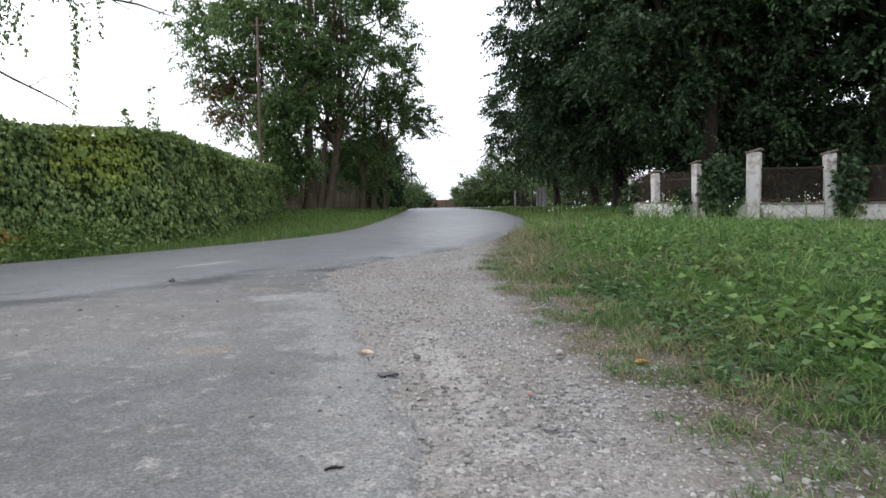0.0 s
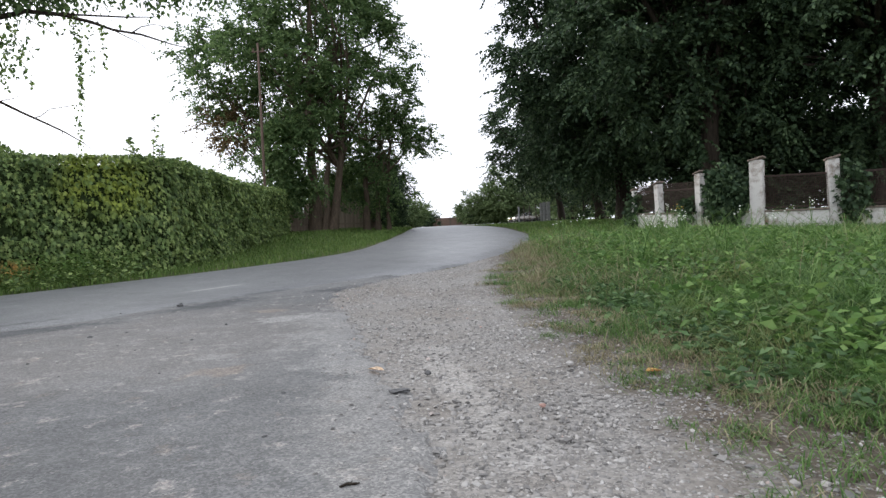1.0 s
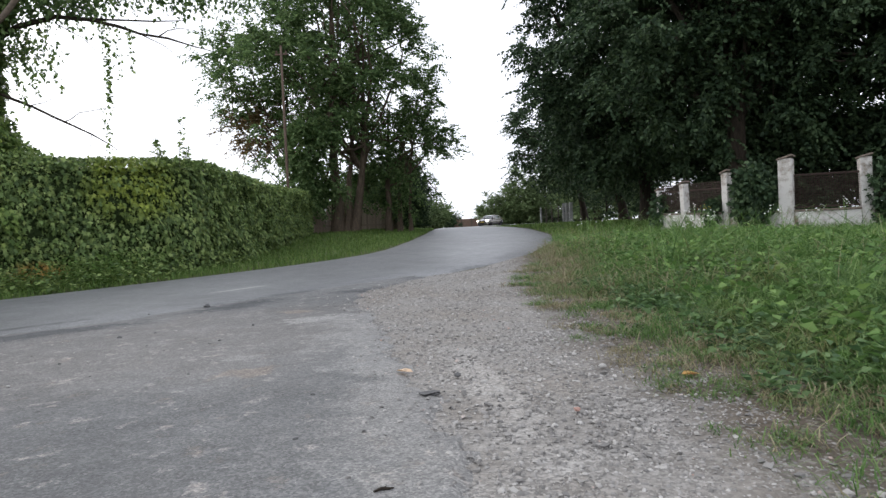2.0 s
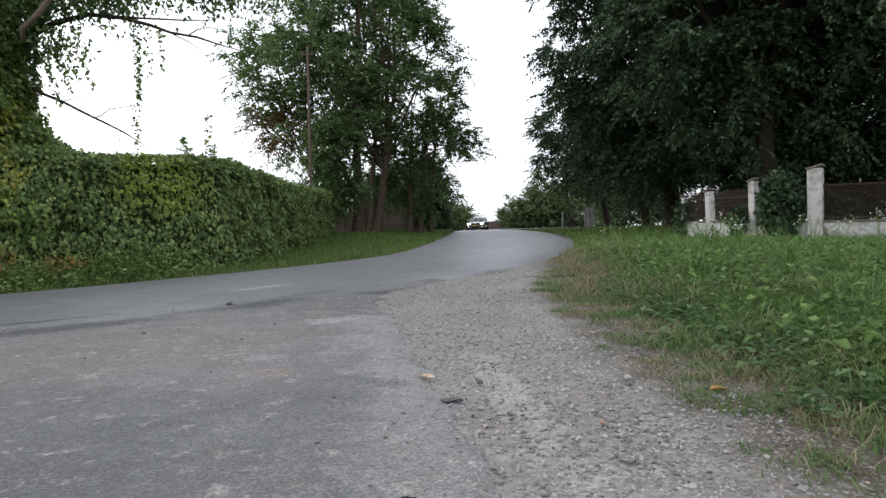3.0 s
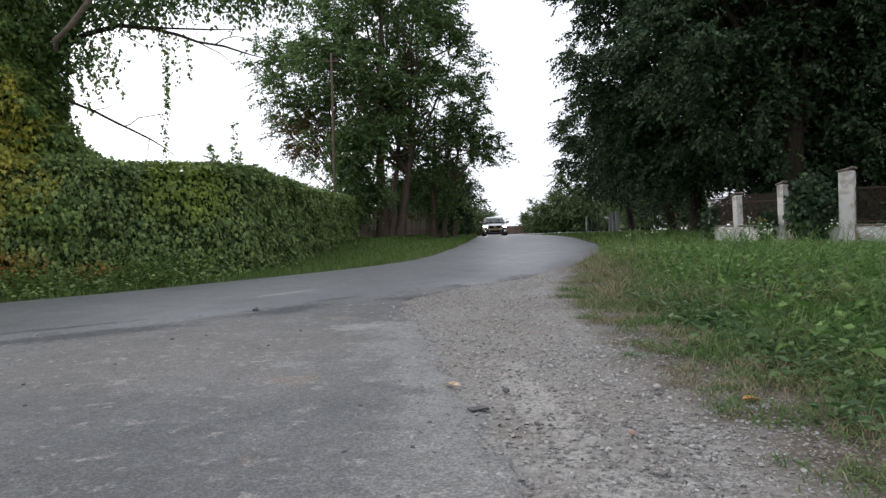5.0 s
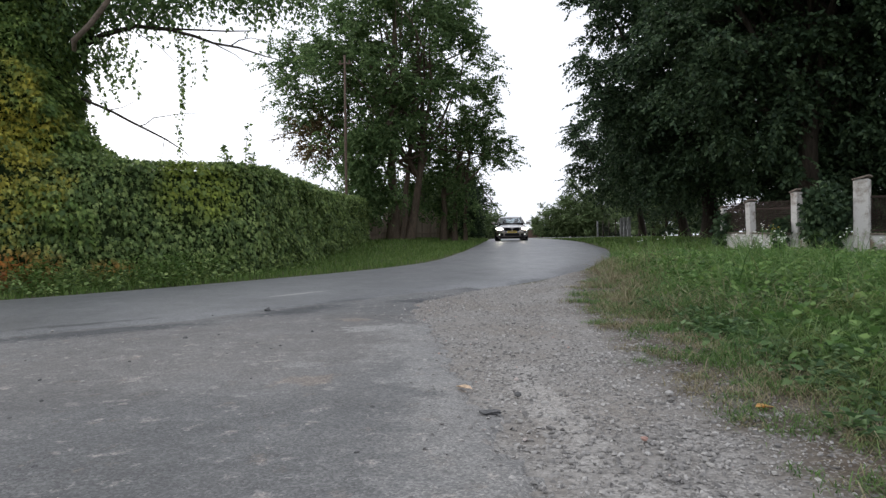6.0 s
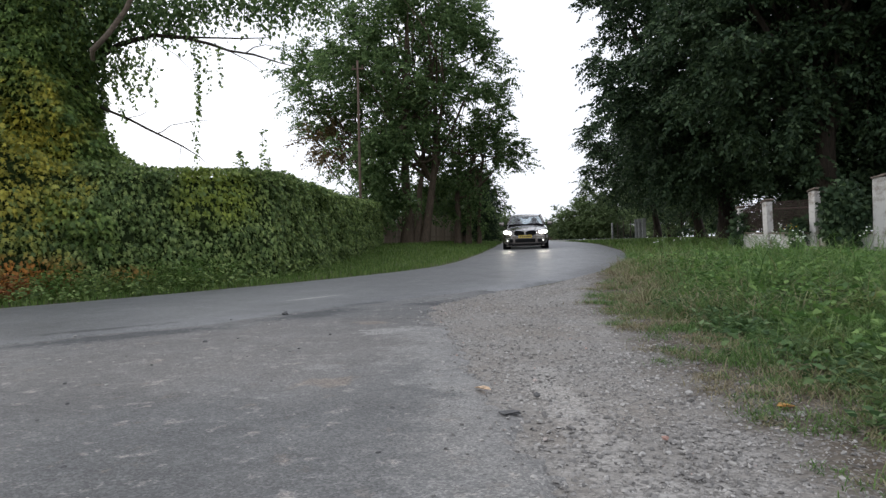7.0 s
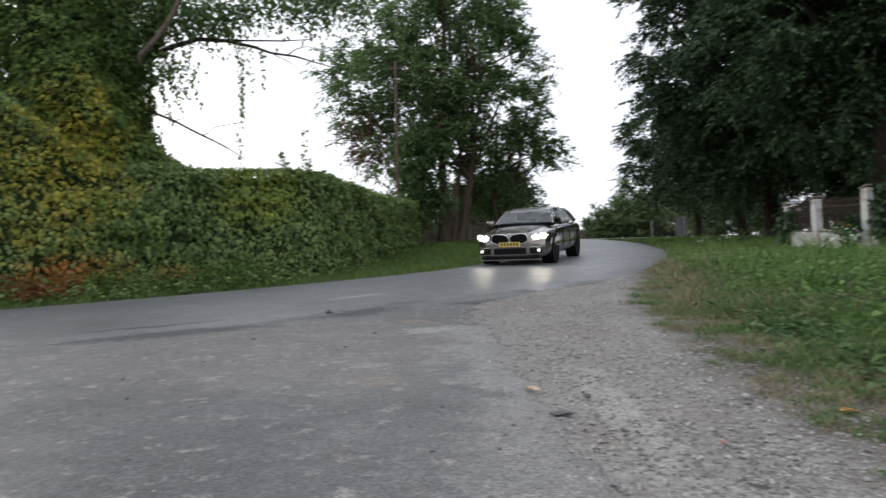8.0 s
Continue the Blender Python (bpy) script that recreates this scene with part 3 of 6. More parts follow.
def pebbles(name, x, y, size, mat, lift=0.0, r=None):
    """Loose stones: bent, flattened boxes with eight corners."""
    r = r or rng
    n = len(x)
    c = np.array([(-1, -1, -1), (1, -1, -1), (1, 1, -1), (-1, 1, -1), (-1, -1, 1), (1, -1, 1), (1, 1, 1), (-1, 1, 1)], float) * 0.5
    q = c[None] * r.uniform(0.35, 1.0, (n, 8, 3)) * np.stack([np.ones(n), r.uniform(0.5, 1, n), r.uniform(0.22, 0.5, n)], 1)[:, None, :]
    q[:, 4:, :2] *= r.uniform(0.35, 0.9, (n, 1, 2))
    tip = r.normal(0, 0.22, (n, 2))
    q[..., 2] += q[..., 0] * tip[:, :1] + q[..., 1] * tip[:, 1:]
    a = r.uniform(0, 2 * np.pi, n)
    ca, sa = np.cos(a)[:, None], np.sin(a)[:, None]
    X = (q[..., 0] * ca - q[..., 1] * sa) * size[:, None] + x[:, None]
    Y = (q[..., 0] * sa + q[..., 1] * ca) * size[:, None] + y[:, None]
    Z = q[..., 2] * size[:, None] + (land(x, y) + lift + size * 0.03)[:, None]
    V = np.stack([X, Y, Z], -1).reshape(-1, 3)
    quad = np.array([4, 5, 6, 7, 0, 1, 5, 4, 1, 2, 6, 5, 2, 3, 7, 6, 3, 0, 4, 7])
    idx = (np.arange(n)[:, None] * 8 + quad[None]).ravel()
    return raw_mesh(name, V, np.full(n * 5, 4), idx, mat)


def tubes(name, runs, mat, sides=7):
    """Tapered limbs in one mesh; each run is a list of (x, y, z, radius)."""
    V, F = [], []
    for run in runs:
        p = np.array([q[:3] for q in run], float)
        rad = [q[3] for q in run]
        base = len(V)
        for i in range(len(p)):
            d = p[min(i + 1, len(p) - 1)] - p[max(i - 1, 0)]
            d = Vector(d).normalized()
            s = d.cross(Vector((0.31, 0.17, 0.93) if abs(d.z) < 0.9 else (1, 0.2, 0))).normalized()
            u = d.cross(s)
            for k in range(sides):
                a = 2 * math.pi * k / sides
                wob = rad[i] * (1 + 0.12 * math.sin(3 * a + i * 1.7))
                V.append(Vector(p[i]) + s * math.cos(a) * wob + u * math.sin(a) * wob)
        for i in range(len(p) - 1):
            for k in range(sides):
                k2 = (k + 1) % sides
                F.append((base + i * sides + k, base + i * sides + k2, base + (i + 1) * sides + k2, base + (i + 1) * sides + k))
        F.append(tuple(base + (len(p) - 1) * sides + k for k in range(sides)))
    return mesh_of(name, V, F, mat, True)


def bent(a, b, r0, r1, n=6, sag=0.0, jitter=0.15, r=None):
    """A run from a to b with a bend and a taper."""
    r = r or rng
    a, b = np.array(a, float), np.array(b, float)
    span = np.linalg.norm(b - a)
    off = r.normal(0, jitter * span * 0.25, 3)
    out = []
    for i in range(n + 1):
        s = i / n
        p = a + (b - a) * s + off * math.sin(math.pi * s) + np.array([0, 0, sag * span * math.sin(math.pi * s)])
        if 0 < i < n:
            p = p + r.normal(0, jitter * span * 0.035, 3)
        out.append((*p, r0 + (r1 - r0) * s))
    return out


def tree(x, y, height, crown, trunk_r, clumps, per, leaf, seed, label, mat, category="tree", group="", droop=0.5, clump_r=1.0, trunks=None, core=0.45, name="tree", limbs=26, extra=(), boxy=1.0, floor=0.0):
    """crown: (dx, dy, z of the middle, rx, ry, rz), from the foot; leaves gather in clumps on limbs and hang outward."""
    r = np.random.default_rng(seed)
    z0 = float(land(x, y))
    ob = empty(name, pose(x, y, z0), label, category, group)
    cx, cy, cz, rx, ry, rz = crown
    d = r.normal(size=(clumps, 3))
    d /= np.linalg.norm(d, axis=1, keepdims=True)
    rad = core + (1 - core) * r.uniform(0, 1, clumps) ** 0.6
    d = np.sign(d) * np.abs(d) ** boxy
    lump = np.array([1 + 0.5 * noise.noise(Vector(v * 1.7) + Vector((seed * 3.1, 0, 0))) + 0.2 * noise.noise(Vector(v * 4.1) + Vector((0, seed * 1.3, 0))) for v in d])
    C = d * (rad * lump)[:, None] * np.array([rx, ry, rz]) + np.array([cx, cy, cz])
    C[:, 2] = np.where(C[:, 2] < floor, floor + (floor - C[:, 2]) * 0.6, C[:, 2])
    if len(extra):
        C = np.concatenate([C, np.array(extra, float)])
        clumps = len(C)
    runs = []
    stems = trunks or [(0, 0, 0.0, 0.0, trunk_r)]
    tops = []
    for (sx, sy, tx, ty, tr) in stems:
        top = (sx + tx + cx * 0.6, sy + ty + cy * 0.6, cz + rz * 0.45)
        run = bent((sx, sy, -0.15), top, tr, tr * 0.22, 9, 0, 0.12, r)
        run[0] = (*run[0][:3], tr * 1.35)
        runs.append(run)
        tops.append(run)
    order = r.permutation(clumps)[: min(limbs, clumps)]
    for k in order:
        run = tops[r.integers(len(tops))]
        j = r.integers(3, 8)
        a = run[j]
        runs.append(bent(a[:3], C[k], a[3] * 0.5, 0.02, 6, 0.06, 0.3, r))
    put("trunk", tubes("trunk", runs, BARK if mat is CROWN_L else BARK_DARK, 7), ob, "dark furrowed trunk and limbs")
    # leafy twigs that spread from each clump, bend over and carry leaves on both sides
    row = 12
    twigs = max(3, per // row)
    own = np.repeat(np.arange(clumps), twigs)
    away_from = (C - np.array([cx, cy, cz])) / np.array([rx, ry, rz])
    way = away_from[own] * 0.7 + r.normal(size=(len(own), 3)) * np.array([0.8, 0.8, 0.45]) + np.array([0, 0, 0.2])
    way /= np.linalg.norm(way, axis=1, keepdims=True)
    ln = r.uniform(0.7, 1.35, len(own)) * (r.uniform(0.7, 1.25, clumps) * clump_r)[own]
    start = C[own] + r.normal(size=(len(own), 3)) * 0.22 * clump_r
    side = np.cross(way, np.array([0, 0, 1.0]) + 0.3 * r.normal(size=way.shape))
    side /= np.maximum(np.linalg.norm(side, axis=1, keepdims=True), 1e-6)
    k = np.arange(row)
    t = (k + 0.7) / row
    flip = np.where(k % 2 == 0, 1.0, -1.0)
    P = start[:, None] + way[:, None] * (ln[:, None] * t)[..., None]
    P[..., 2] -= 0.5 * droop * ln[:, None] * t ** 2
    along = way[:, None] * 0.55 + side[:, None] * flip[None, :, None] * 0.75 + r.normal(size=P.shape) * 0.28
    along[..., 2] -= droop * (0.25 + 0.6 * t)
    size = r.uniform(0.65, 1.2, P.shape[:2]) * leaf * (1.12 - 0.35 * t)
    P, along, size = P.reshape(-1, 3), along.reshape(-1, 3), size.ravel()
    keep = P[:, 2] > 0.3
    put("crown", leaves("crown", P[keep], along[keep], size[keep], mat, LEAF, 0.6, r), ob)
    return ob


# ---- hedge of creeper along the road ----
HEDGE_LINE = [(-13.5, 6.9), (-10.6, 9.4), (-8.6, 11.2), (-7.0, 12.6), (-6.35, 13.6), (-6.4, 16.0), (-6.75, 19.5), (-7.2, 23.6), (-7.7, 27.5), (-8.1, 31.0)]


def hedge():
    r = np.random.default_rng(21)
    line = resample(HEDGE_LINE, 300)
    s = np.concatenate(([0], np.cumsum(np.hypot(*np.diff(line, axis=0).T))))
    tang = np.gradient(line, axis=0)
    tang /= np.linalg.norm(tang, axis=1, keepdims=True)
    out = np.stack([tang[:, 1], -tang[:, 0]], 1)
    root = empty("creeper_hedge", pose(0, 0, 0), "tall dense hedge of green creeper, yellowing in patches", "hedge")

    def profile(f, i):
        """A point on the hedge's skin: f from 0 (foot, road side) over the top to 1 (foot, far side)."""
        h = 2.36 + 0.03 * np.sin(s[i] * 1.3) + 0.07 * wobble(s[i], 0 * s[i], 1.1, 8.0) - 0.27 * smoothstep(9.5, 22, s[i]) + 1.7 * (1 - smoothstep(3.4, 6.2, s[i]))
        bulge = 0.24 * wobble(s[i], f * 3, 0.9, 2.0) + 0.24 * wobble(s[i], f * 6, 2.3, 4.0) + 0.12 * wobble(s[i], f * 5, 5.0, 6.0)
        u = np.clip(f * 3, 0, 3)
        side = np.where(u < 1.2, 0.42 + 0.12 * (1 - u), np.where(u < 1.8, 0.42 * np.cos((u - 1.2) / 0.6 * np.pi), -0.42))
        up = np.where(u < 1.2, u / 1.2 * 0.9, np.where(u < 1.8, 0.9 + 0.1 * np.sin((u - 1.2) / 0.6 * np.pi), (3 - u) / 1.2 * 0.9))
        return side + bulge, up * h

    n = 84000
    i = r.integers(0, 300, n)
    f = np.where(r.uniform(0, 1, n) < 0.86, r.uniform(0.0, 0.66, n), r.uniform(0.6, 1, n))
    side, up = profile(f, i)
    deep = -np.abs(r.normal(0, 0.10, n))
    j = r.normal(0, 0.03, (n, 2))
    xy = line[i] + tang[i] * r.uniform(-0.1, 0.1, n)[:, None] + out[i] * (side + deep * np.sign(side))[:, None] + j
    z = land(xy[:, 0], xy[:, 1]) + up + r.normal(0, 0.03, n) + 0.02
    P = np.column_stack([xy, z])
    along = np.column_stack([out[i] * np.where(f < 0.6, 0.42, -0.4)[:, None], np.full(n, -1.05)]) + r.normal(0, 0.36, (n, 3))
    along[(up > 2.0)] += np.array([0, 0, 0.75])
    put("foliage", leaves("foliage", P, along, 0.055 + 0.075 * r.uniform(0, 1, n) ** 1.5, IVY, PALM, 0.38, r, np.column_stack([out[i] * np.where(f < 0.6, 1.0, -0.6)[:, None], np.full(n, 0.55)])), root)
    # a dark sheet behind the leaves; its colour stands for the shade inside
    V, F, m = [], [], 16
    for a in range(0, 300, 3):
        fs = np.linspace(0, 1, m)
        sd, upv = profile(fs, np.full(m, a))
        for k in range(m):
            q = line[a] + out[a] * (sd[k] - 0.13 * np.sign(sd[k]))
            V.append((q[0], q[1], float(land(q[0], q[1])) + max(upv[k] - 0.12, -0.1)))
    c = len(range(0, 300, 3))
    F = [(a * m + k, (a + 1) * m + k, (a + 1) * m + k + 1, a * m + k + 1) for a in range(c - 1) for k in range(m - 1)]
    put("inner_thicket", mesh_of("inner_thicket", V, F, INNER, True), root, "dark inner sheet for the shade between the leaves")
    # shoots that stand up above the hedge
    for (hx, hy, hh) in ((-6.62, 13.3, 0.65), (-6.05, 13.3, 1.15), (-5.95, 13.3, 0.45), (-6.45, 13.2, 0.4)):
        zt = float(land(hx, hy)) + 2.15
        run = bent((hx, hy, zt), (hx + 0.08, hy, zt + hh), 0.008, 0.003, 5, 0, 0.2, r)
        put("shoot", tubes("shoot", [run], BARK, 5), root)
        k = 60
        t = r.uniform(0.1, 1, k)
        P = np.array([[hx + 0.08 * a, hy, zt + hh * a] for a in t]) + r.normal(0, 0.055, (k, 3)) * (1.25 - t[:, None])
        put("shoot_leaves", leaves("shoot_leaves", P, r.normal(0, 1, (k, 3)) * (1, 1, 0.3), r.uniform(0.07, 0.12, k), IVY, LEAF, 0.6, r), root)


# near-black green: the shade among the leaves, put into a colour
INNER = flat_mat("dark_inner_shade", (0.028, 0.042, 0.016), 0.95, 0, 14, 0.6, 0.05)
hedge()
RT = np.random.default_rng(5)

# ---- trees ----
# left group before the plank fence
low = [(-1.1 + RT.normal(0, 0.65), -1.5 + RT.normal(0, 0.5), RT.uniform(1.6, 5.8)) for _ in range(80)] + [(1.3 + RT.normal(0, 1.0), 3.2 + RT.normal(0, 0.5), RT.uniform(1.4, 5.2)) for _ in range(40)] + [(1.6 + RT.normal(0, 0.9), 2.0 + RT.normal(0, 0.6), RT.uniform(3.5, 6.0)) for _ in range(6)]
tree(-6.6, 33.2, 17, (-0.1, 1.0, 10.2, 5.2, 4.6, 6.5), 0.36, 370, 144, 0.215, 3, "tall robinia with forked furrowed trunks and a loose green crown", CROWN_L,
     group="trees by the plank fence", trunks=[(-0.3, 0, 0.2, 0, 0.31), (0.55, 0.3, 0.3, 0.5, 0.25), (0.15, 0.1, 0.3, 1.5, 0.17)], clump_r=0.82, core=0.3, extra=low, limbs=70)
tree(-4.6, 36.5, 11, (1.4, 0.8, 5.6, 2.7, 2.6, 3.6), 0.2, 140, 95, 0.195, 4, "slender roadside tree with several thin leaning stems", CROWN_L,
     group="trees by the plank fence", trunks=[(0, 0, -0.6, 0, 0.2), (0.6, 0.3, -0.3, 0.3, 0.15), (1.2, 0.8, -0.2, 0, 0.12)], clump_r=0.7, core=0.3)
tree(-9.5, 36.5, 9, (-1.9, 0, 6.1, 2.4, 2.4, 1.5), 0.06, 44, 108, 0.19, 8, "thin tree turning reddish behind the hedge", AUTUMN, group="trees by the plank fence", clump_r=0.85, limbs=14)
tree(-9.2, 35, 12, (-2.2, 0, 9.8, 3.1, 2.6, 3.4), 0.10, 90, 96, 0.22, 18, "slim green tree behind the hedge", CROWN_L, group="trees by the plank fence", clump_r=0.9)
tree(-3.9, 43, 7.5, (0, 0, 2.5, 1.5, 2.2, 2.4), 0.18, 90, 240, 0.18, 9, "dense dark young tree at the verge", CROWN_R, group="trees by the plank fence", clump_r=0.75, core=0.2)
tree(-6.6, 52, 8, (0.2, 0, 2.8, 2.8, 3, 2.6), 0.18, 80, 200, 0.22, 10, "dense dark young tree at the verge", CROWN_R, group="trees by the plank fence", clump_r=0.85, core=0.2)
# right: tall dark trees behind the pillar fence
big = "tall dark broad-leaved tree with drooping boughs behind the fence"
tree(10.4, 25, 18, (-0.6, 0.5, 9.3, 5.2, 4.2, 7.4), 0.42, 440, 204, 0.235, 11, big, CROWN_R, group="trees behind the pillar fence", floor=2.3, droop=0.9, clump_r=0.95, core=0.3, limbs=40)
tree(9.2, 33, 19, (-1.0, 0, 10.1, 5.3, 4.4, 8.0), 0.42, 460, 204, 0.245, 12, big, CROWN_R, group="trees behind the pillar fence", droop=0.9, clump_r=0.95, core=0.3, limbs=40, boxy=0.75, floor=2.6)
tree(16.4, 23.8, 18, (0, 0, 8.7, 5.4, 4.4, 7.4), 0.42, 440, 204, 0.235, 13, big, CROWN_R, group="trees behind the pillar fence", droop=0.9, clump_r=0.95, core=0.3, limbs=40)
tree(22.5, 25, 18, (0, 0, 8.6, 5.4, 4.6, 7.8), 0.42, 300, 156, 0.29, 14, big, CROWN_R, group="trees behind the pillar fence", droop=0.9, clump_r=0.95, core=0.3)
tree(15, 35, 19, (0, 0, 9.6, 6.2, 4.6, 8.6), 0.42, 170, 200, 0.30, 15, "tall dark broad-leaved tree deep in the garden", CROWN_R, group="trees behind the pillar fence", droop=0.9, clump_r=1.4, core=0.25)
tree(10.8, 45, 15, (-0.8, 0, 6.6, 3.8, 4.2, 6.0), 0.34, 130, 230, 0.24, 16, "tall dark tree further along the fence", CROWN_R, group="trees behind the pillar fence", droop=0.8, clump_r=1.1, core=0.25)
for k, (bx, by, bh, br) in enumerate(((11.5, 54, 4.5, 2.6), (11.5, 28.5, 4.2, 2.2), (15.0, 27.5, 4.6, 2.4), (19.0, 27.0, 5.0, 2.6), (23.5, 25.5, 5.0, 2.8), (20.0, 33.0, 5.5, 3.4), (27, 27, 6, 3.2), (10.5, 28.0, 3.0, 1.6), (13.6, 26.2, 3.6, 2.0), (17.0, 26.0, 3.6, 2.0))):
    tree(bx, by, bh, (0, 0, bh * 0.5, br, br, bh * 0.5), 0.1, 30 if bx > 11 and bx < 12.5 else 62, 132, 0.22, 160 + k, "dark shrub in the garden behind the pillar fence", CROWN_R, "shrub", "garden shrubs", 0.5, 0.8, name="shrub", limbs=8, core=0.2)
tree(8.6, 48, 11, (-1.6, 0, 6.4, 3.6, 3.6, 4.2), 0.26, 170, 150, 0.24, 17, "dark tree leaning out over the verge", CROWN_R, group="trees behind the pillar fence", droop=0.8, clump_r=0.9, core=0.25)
for k, (bx, by, bh, br) in enumerate(((5.5, 108, 5.6, 3.6), (10.0, 107, 9.4, 4.2), (8.0, 105.5, 6.6, 2.8), (13.0, 105.5, 11.0, 4.0), (12.2, 60, 6.0, 3.6), (14.5, 74, 8.0, 4.2), (18, 68, 10, 4.5), (10.5, 104, 5.5, 4.2), (17, 100, 9, 5), (14.0, 112, 6.5, 4.5), (5.0, 118, 3.6, 3.5), (24, 96, 10, 5))):
    tree(bx, by, bh, (0, 0, bh * 0.5, br, br, bh * 0.52), 0.2, 80, 150, 0.30, 130 + k, "dense green roadside bush in the distance", CROWN_F, "bush", "distant bushes", 0.3, 1.0, name="bush", limbs=8, core=0.25)
for k, (bx, by, bh, br) in enumerate(((-5.6, 99, 3.8, 2.6), (-8.8, 84, 5.0, 3.6), (-12, 96, 6.5, 5), (-8.0, 112, 4.6, 3.4), (-4.8, 111, 4.0, 2.6), (-16, 75, 7, 5), (-9.5, 66, 6.0, 3.2))):
    tree(bx, by, bh, (0, 0, bh * 0.5, br, br, bh * 0.52), 0.2, 70, 130, 0.30, 40 + k, "dense green roadside bush in the distance", CROWN_F, "bush", "distant bushes", 0.3, 1.0, name="bush", limbs=8, core=0.25)
for k in (0, 1, 2, 5, 6, 7, 8, 9, 10, 11):
    bx, by = -9 + k * 2.9, 107 + 0.6 * max(0, k - 4) + 0.8 * math.sin(k * 1.7)
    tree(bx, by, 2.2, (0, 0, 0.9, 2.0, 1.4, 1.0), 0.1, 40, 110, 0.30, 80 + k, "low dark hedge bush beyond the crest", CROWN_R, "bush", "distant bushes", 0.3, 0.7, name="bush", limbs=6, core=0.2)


# ---- the creeper-clad tree at the hedge ----
def clad_tree():
    r = np.random.default_rng(77)
    x, y = -9.55, 12.0
    z0 = float(land(x, y))
    ob = empty("creeper_clad_tree", pose(x, y, z0), "old tree clad in green and yellow creeper with bare limbs", "tree")
    main = [(0, 0, -0.1, 0.5), (0.02, 0, 1.5, 0.42), (-0.05, 0, 3.0, 0.36), (0.0, 0, 4.6, 0.30), (-0.1, 0, 7.5, 0.2), (0.1, 0, 10, 0.08)]
    runs = [main,
            [(1.36, -1.2, 4.24, 0.05), (1.49, -1.38, 4.34, 0.066), (1.82, -1.38, 4.63, 0.062), (2.15, -1.38, 5.02, 0.056), (2.51, -1.38, 5.69, 0.045)],
            # the bough over the hedge
            [(0.3, 0, 4.6, 0.10), (1.07, 0, 4.96, 0.075), (1.82, 0, 5.09, 0.06), (2.55, 0, 4.97, 0.045), (3.04, 0, 4.82, 0.042), (3.46, 0, 4.65, 0.035), (3.99, 0, 4.53, 0.028), (4.46, 0.1, 4.37, 0.018), (4.81, 0.1, 4.26, 0.008)],
            [(2.3, 0, 5.03, 0.04), (2.79, 0, 4.97, 0.03), (3.64, 0.2, 4.95, 0.02), (4.2, 0.3, 4.96, 0.01)],
            [(3.8, 0, 4.57, 0.02), (3.99, 0, 4.68, 0.014), (4.23, 0, 4.71, 0.01), (4.6, 0, 4.62, 0.005)],
            [(3.5, 0, 4.62, 0.016), (3.9, 0, 4.4, 0.01), (4.2, 0, 4.15, 0.004)],
            # the lower bare branch
            [(0.4, 0, 3.8, 0.05), (0.82, 0, 3.59, 0.042), (1.26, 0, 3.4, 0.036), (1.69, 0, 3.16, 0.032), (2.12, 0, 2.94, 0.027), (2.43, 0, 2.78, 0.022), (2.79, 0, 2.55, 0.012), (2.99, 0, 2.37, 0.005)],
            [(1.85, 0, 3.06, 0.018), (2.0, 0, 3.1, 0.014), (2.18, 0, 3.22, 0.012), (2.73, 0.05, 3.29, 0.009), (3.33, 0.05, 3.28, 0.003)],
            [(1.22, 0, 3.42, 0.014), (1.51, 0, 3.46, 0.01), (1.88, 0, 3.62, 0.004)],
            [(2.4, 0, 2.8, 0.01), (2.36, 0, 2.5, 0.007), (2.25, 0, 2.1, 0.004)],
            [(1.82, 0, 4.95, 0.014), (2.31, 0, 4.66, 0.01), (2.75, 0, 4.2, 0.004)]]
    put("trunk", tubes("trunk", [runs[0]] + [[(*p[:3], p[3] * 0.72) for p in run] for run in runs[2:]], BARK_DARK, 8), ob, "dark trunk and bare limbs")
    put("limb", tubes("limb", [[(*p[:3], p[3] * 0.8) for p in runs[1]]], LIMB, 8), ob, "pale brown bare limb")
    # creeper coat round the trunk, widening to the hedge, and a leafy roof above
    n = 34000
    h = r.uniform(0, 1, n) ** 0.9 * 6.6
    a = r.uniform(0, 2 * np.pi, n)
    wide = 1.0 + 0.45 * np.exp(-((h - 1.3) / 1.1) ** 2) - 0.12 * smoothstep(1.5, 3.5, h) + 0.25 * smoothstep(4.2, 6.0, h)
    wide = wide * (1 + 0.30 * wobble(np.cos(a) * 1.2 + h * 0.6, np.sin(a) * 1.2, 1.3, 3.3) + 0.16 * wobble(a * 2, h * 2.2, 1.0, 9.1))
    wide *= 1 - np.abs(r.normal(0, 0.08, n))
    P = np.column_stack([-0.98 + np.cos(a) * wide * 1.86, -0.3 + np.sin(a) * wide * 1.1, h])
    along = np.column_stack([np.cos(a), np.sin(a), np.full(n, -1.1)]) + r.normal(0, 0.4, (n, 3))
    # the creeper runs down from the trunk on to the hedge in a hollow curve
    m = 5200
    u = r.uniform(0, 1, m)
    top = 2.30 + 1.7 * (1 - u) ** 2.4
    g2 = 1.5 + (top - 1.5) * r.uniform(0, 1, m) ** 0.6
    q = np.column_stack([0.15 + 1.75 * u, r.normal(0.1, 0.22, m), g2])
    P = np.concatenate([P, q])
    along = np.concatenate([along, np.column_stack([r.uniform(0, 0.8, m), np.full(m, -0.5), np.full(m, -0.8)]) + r.normal(0, 0.4, (m, 3))])
    a, n = np.concatenate([a, np.full(m, -1.2)]), n + m
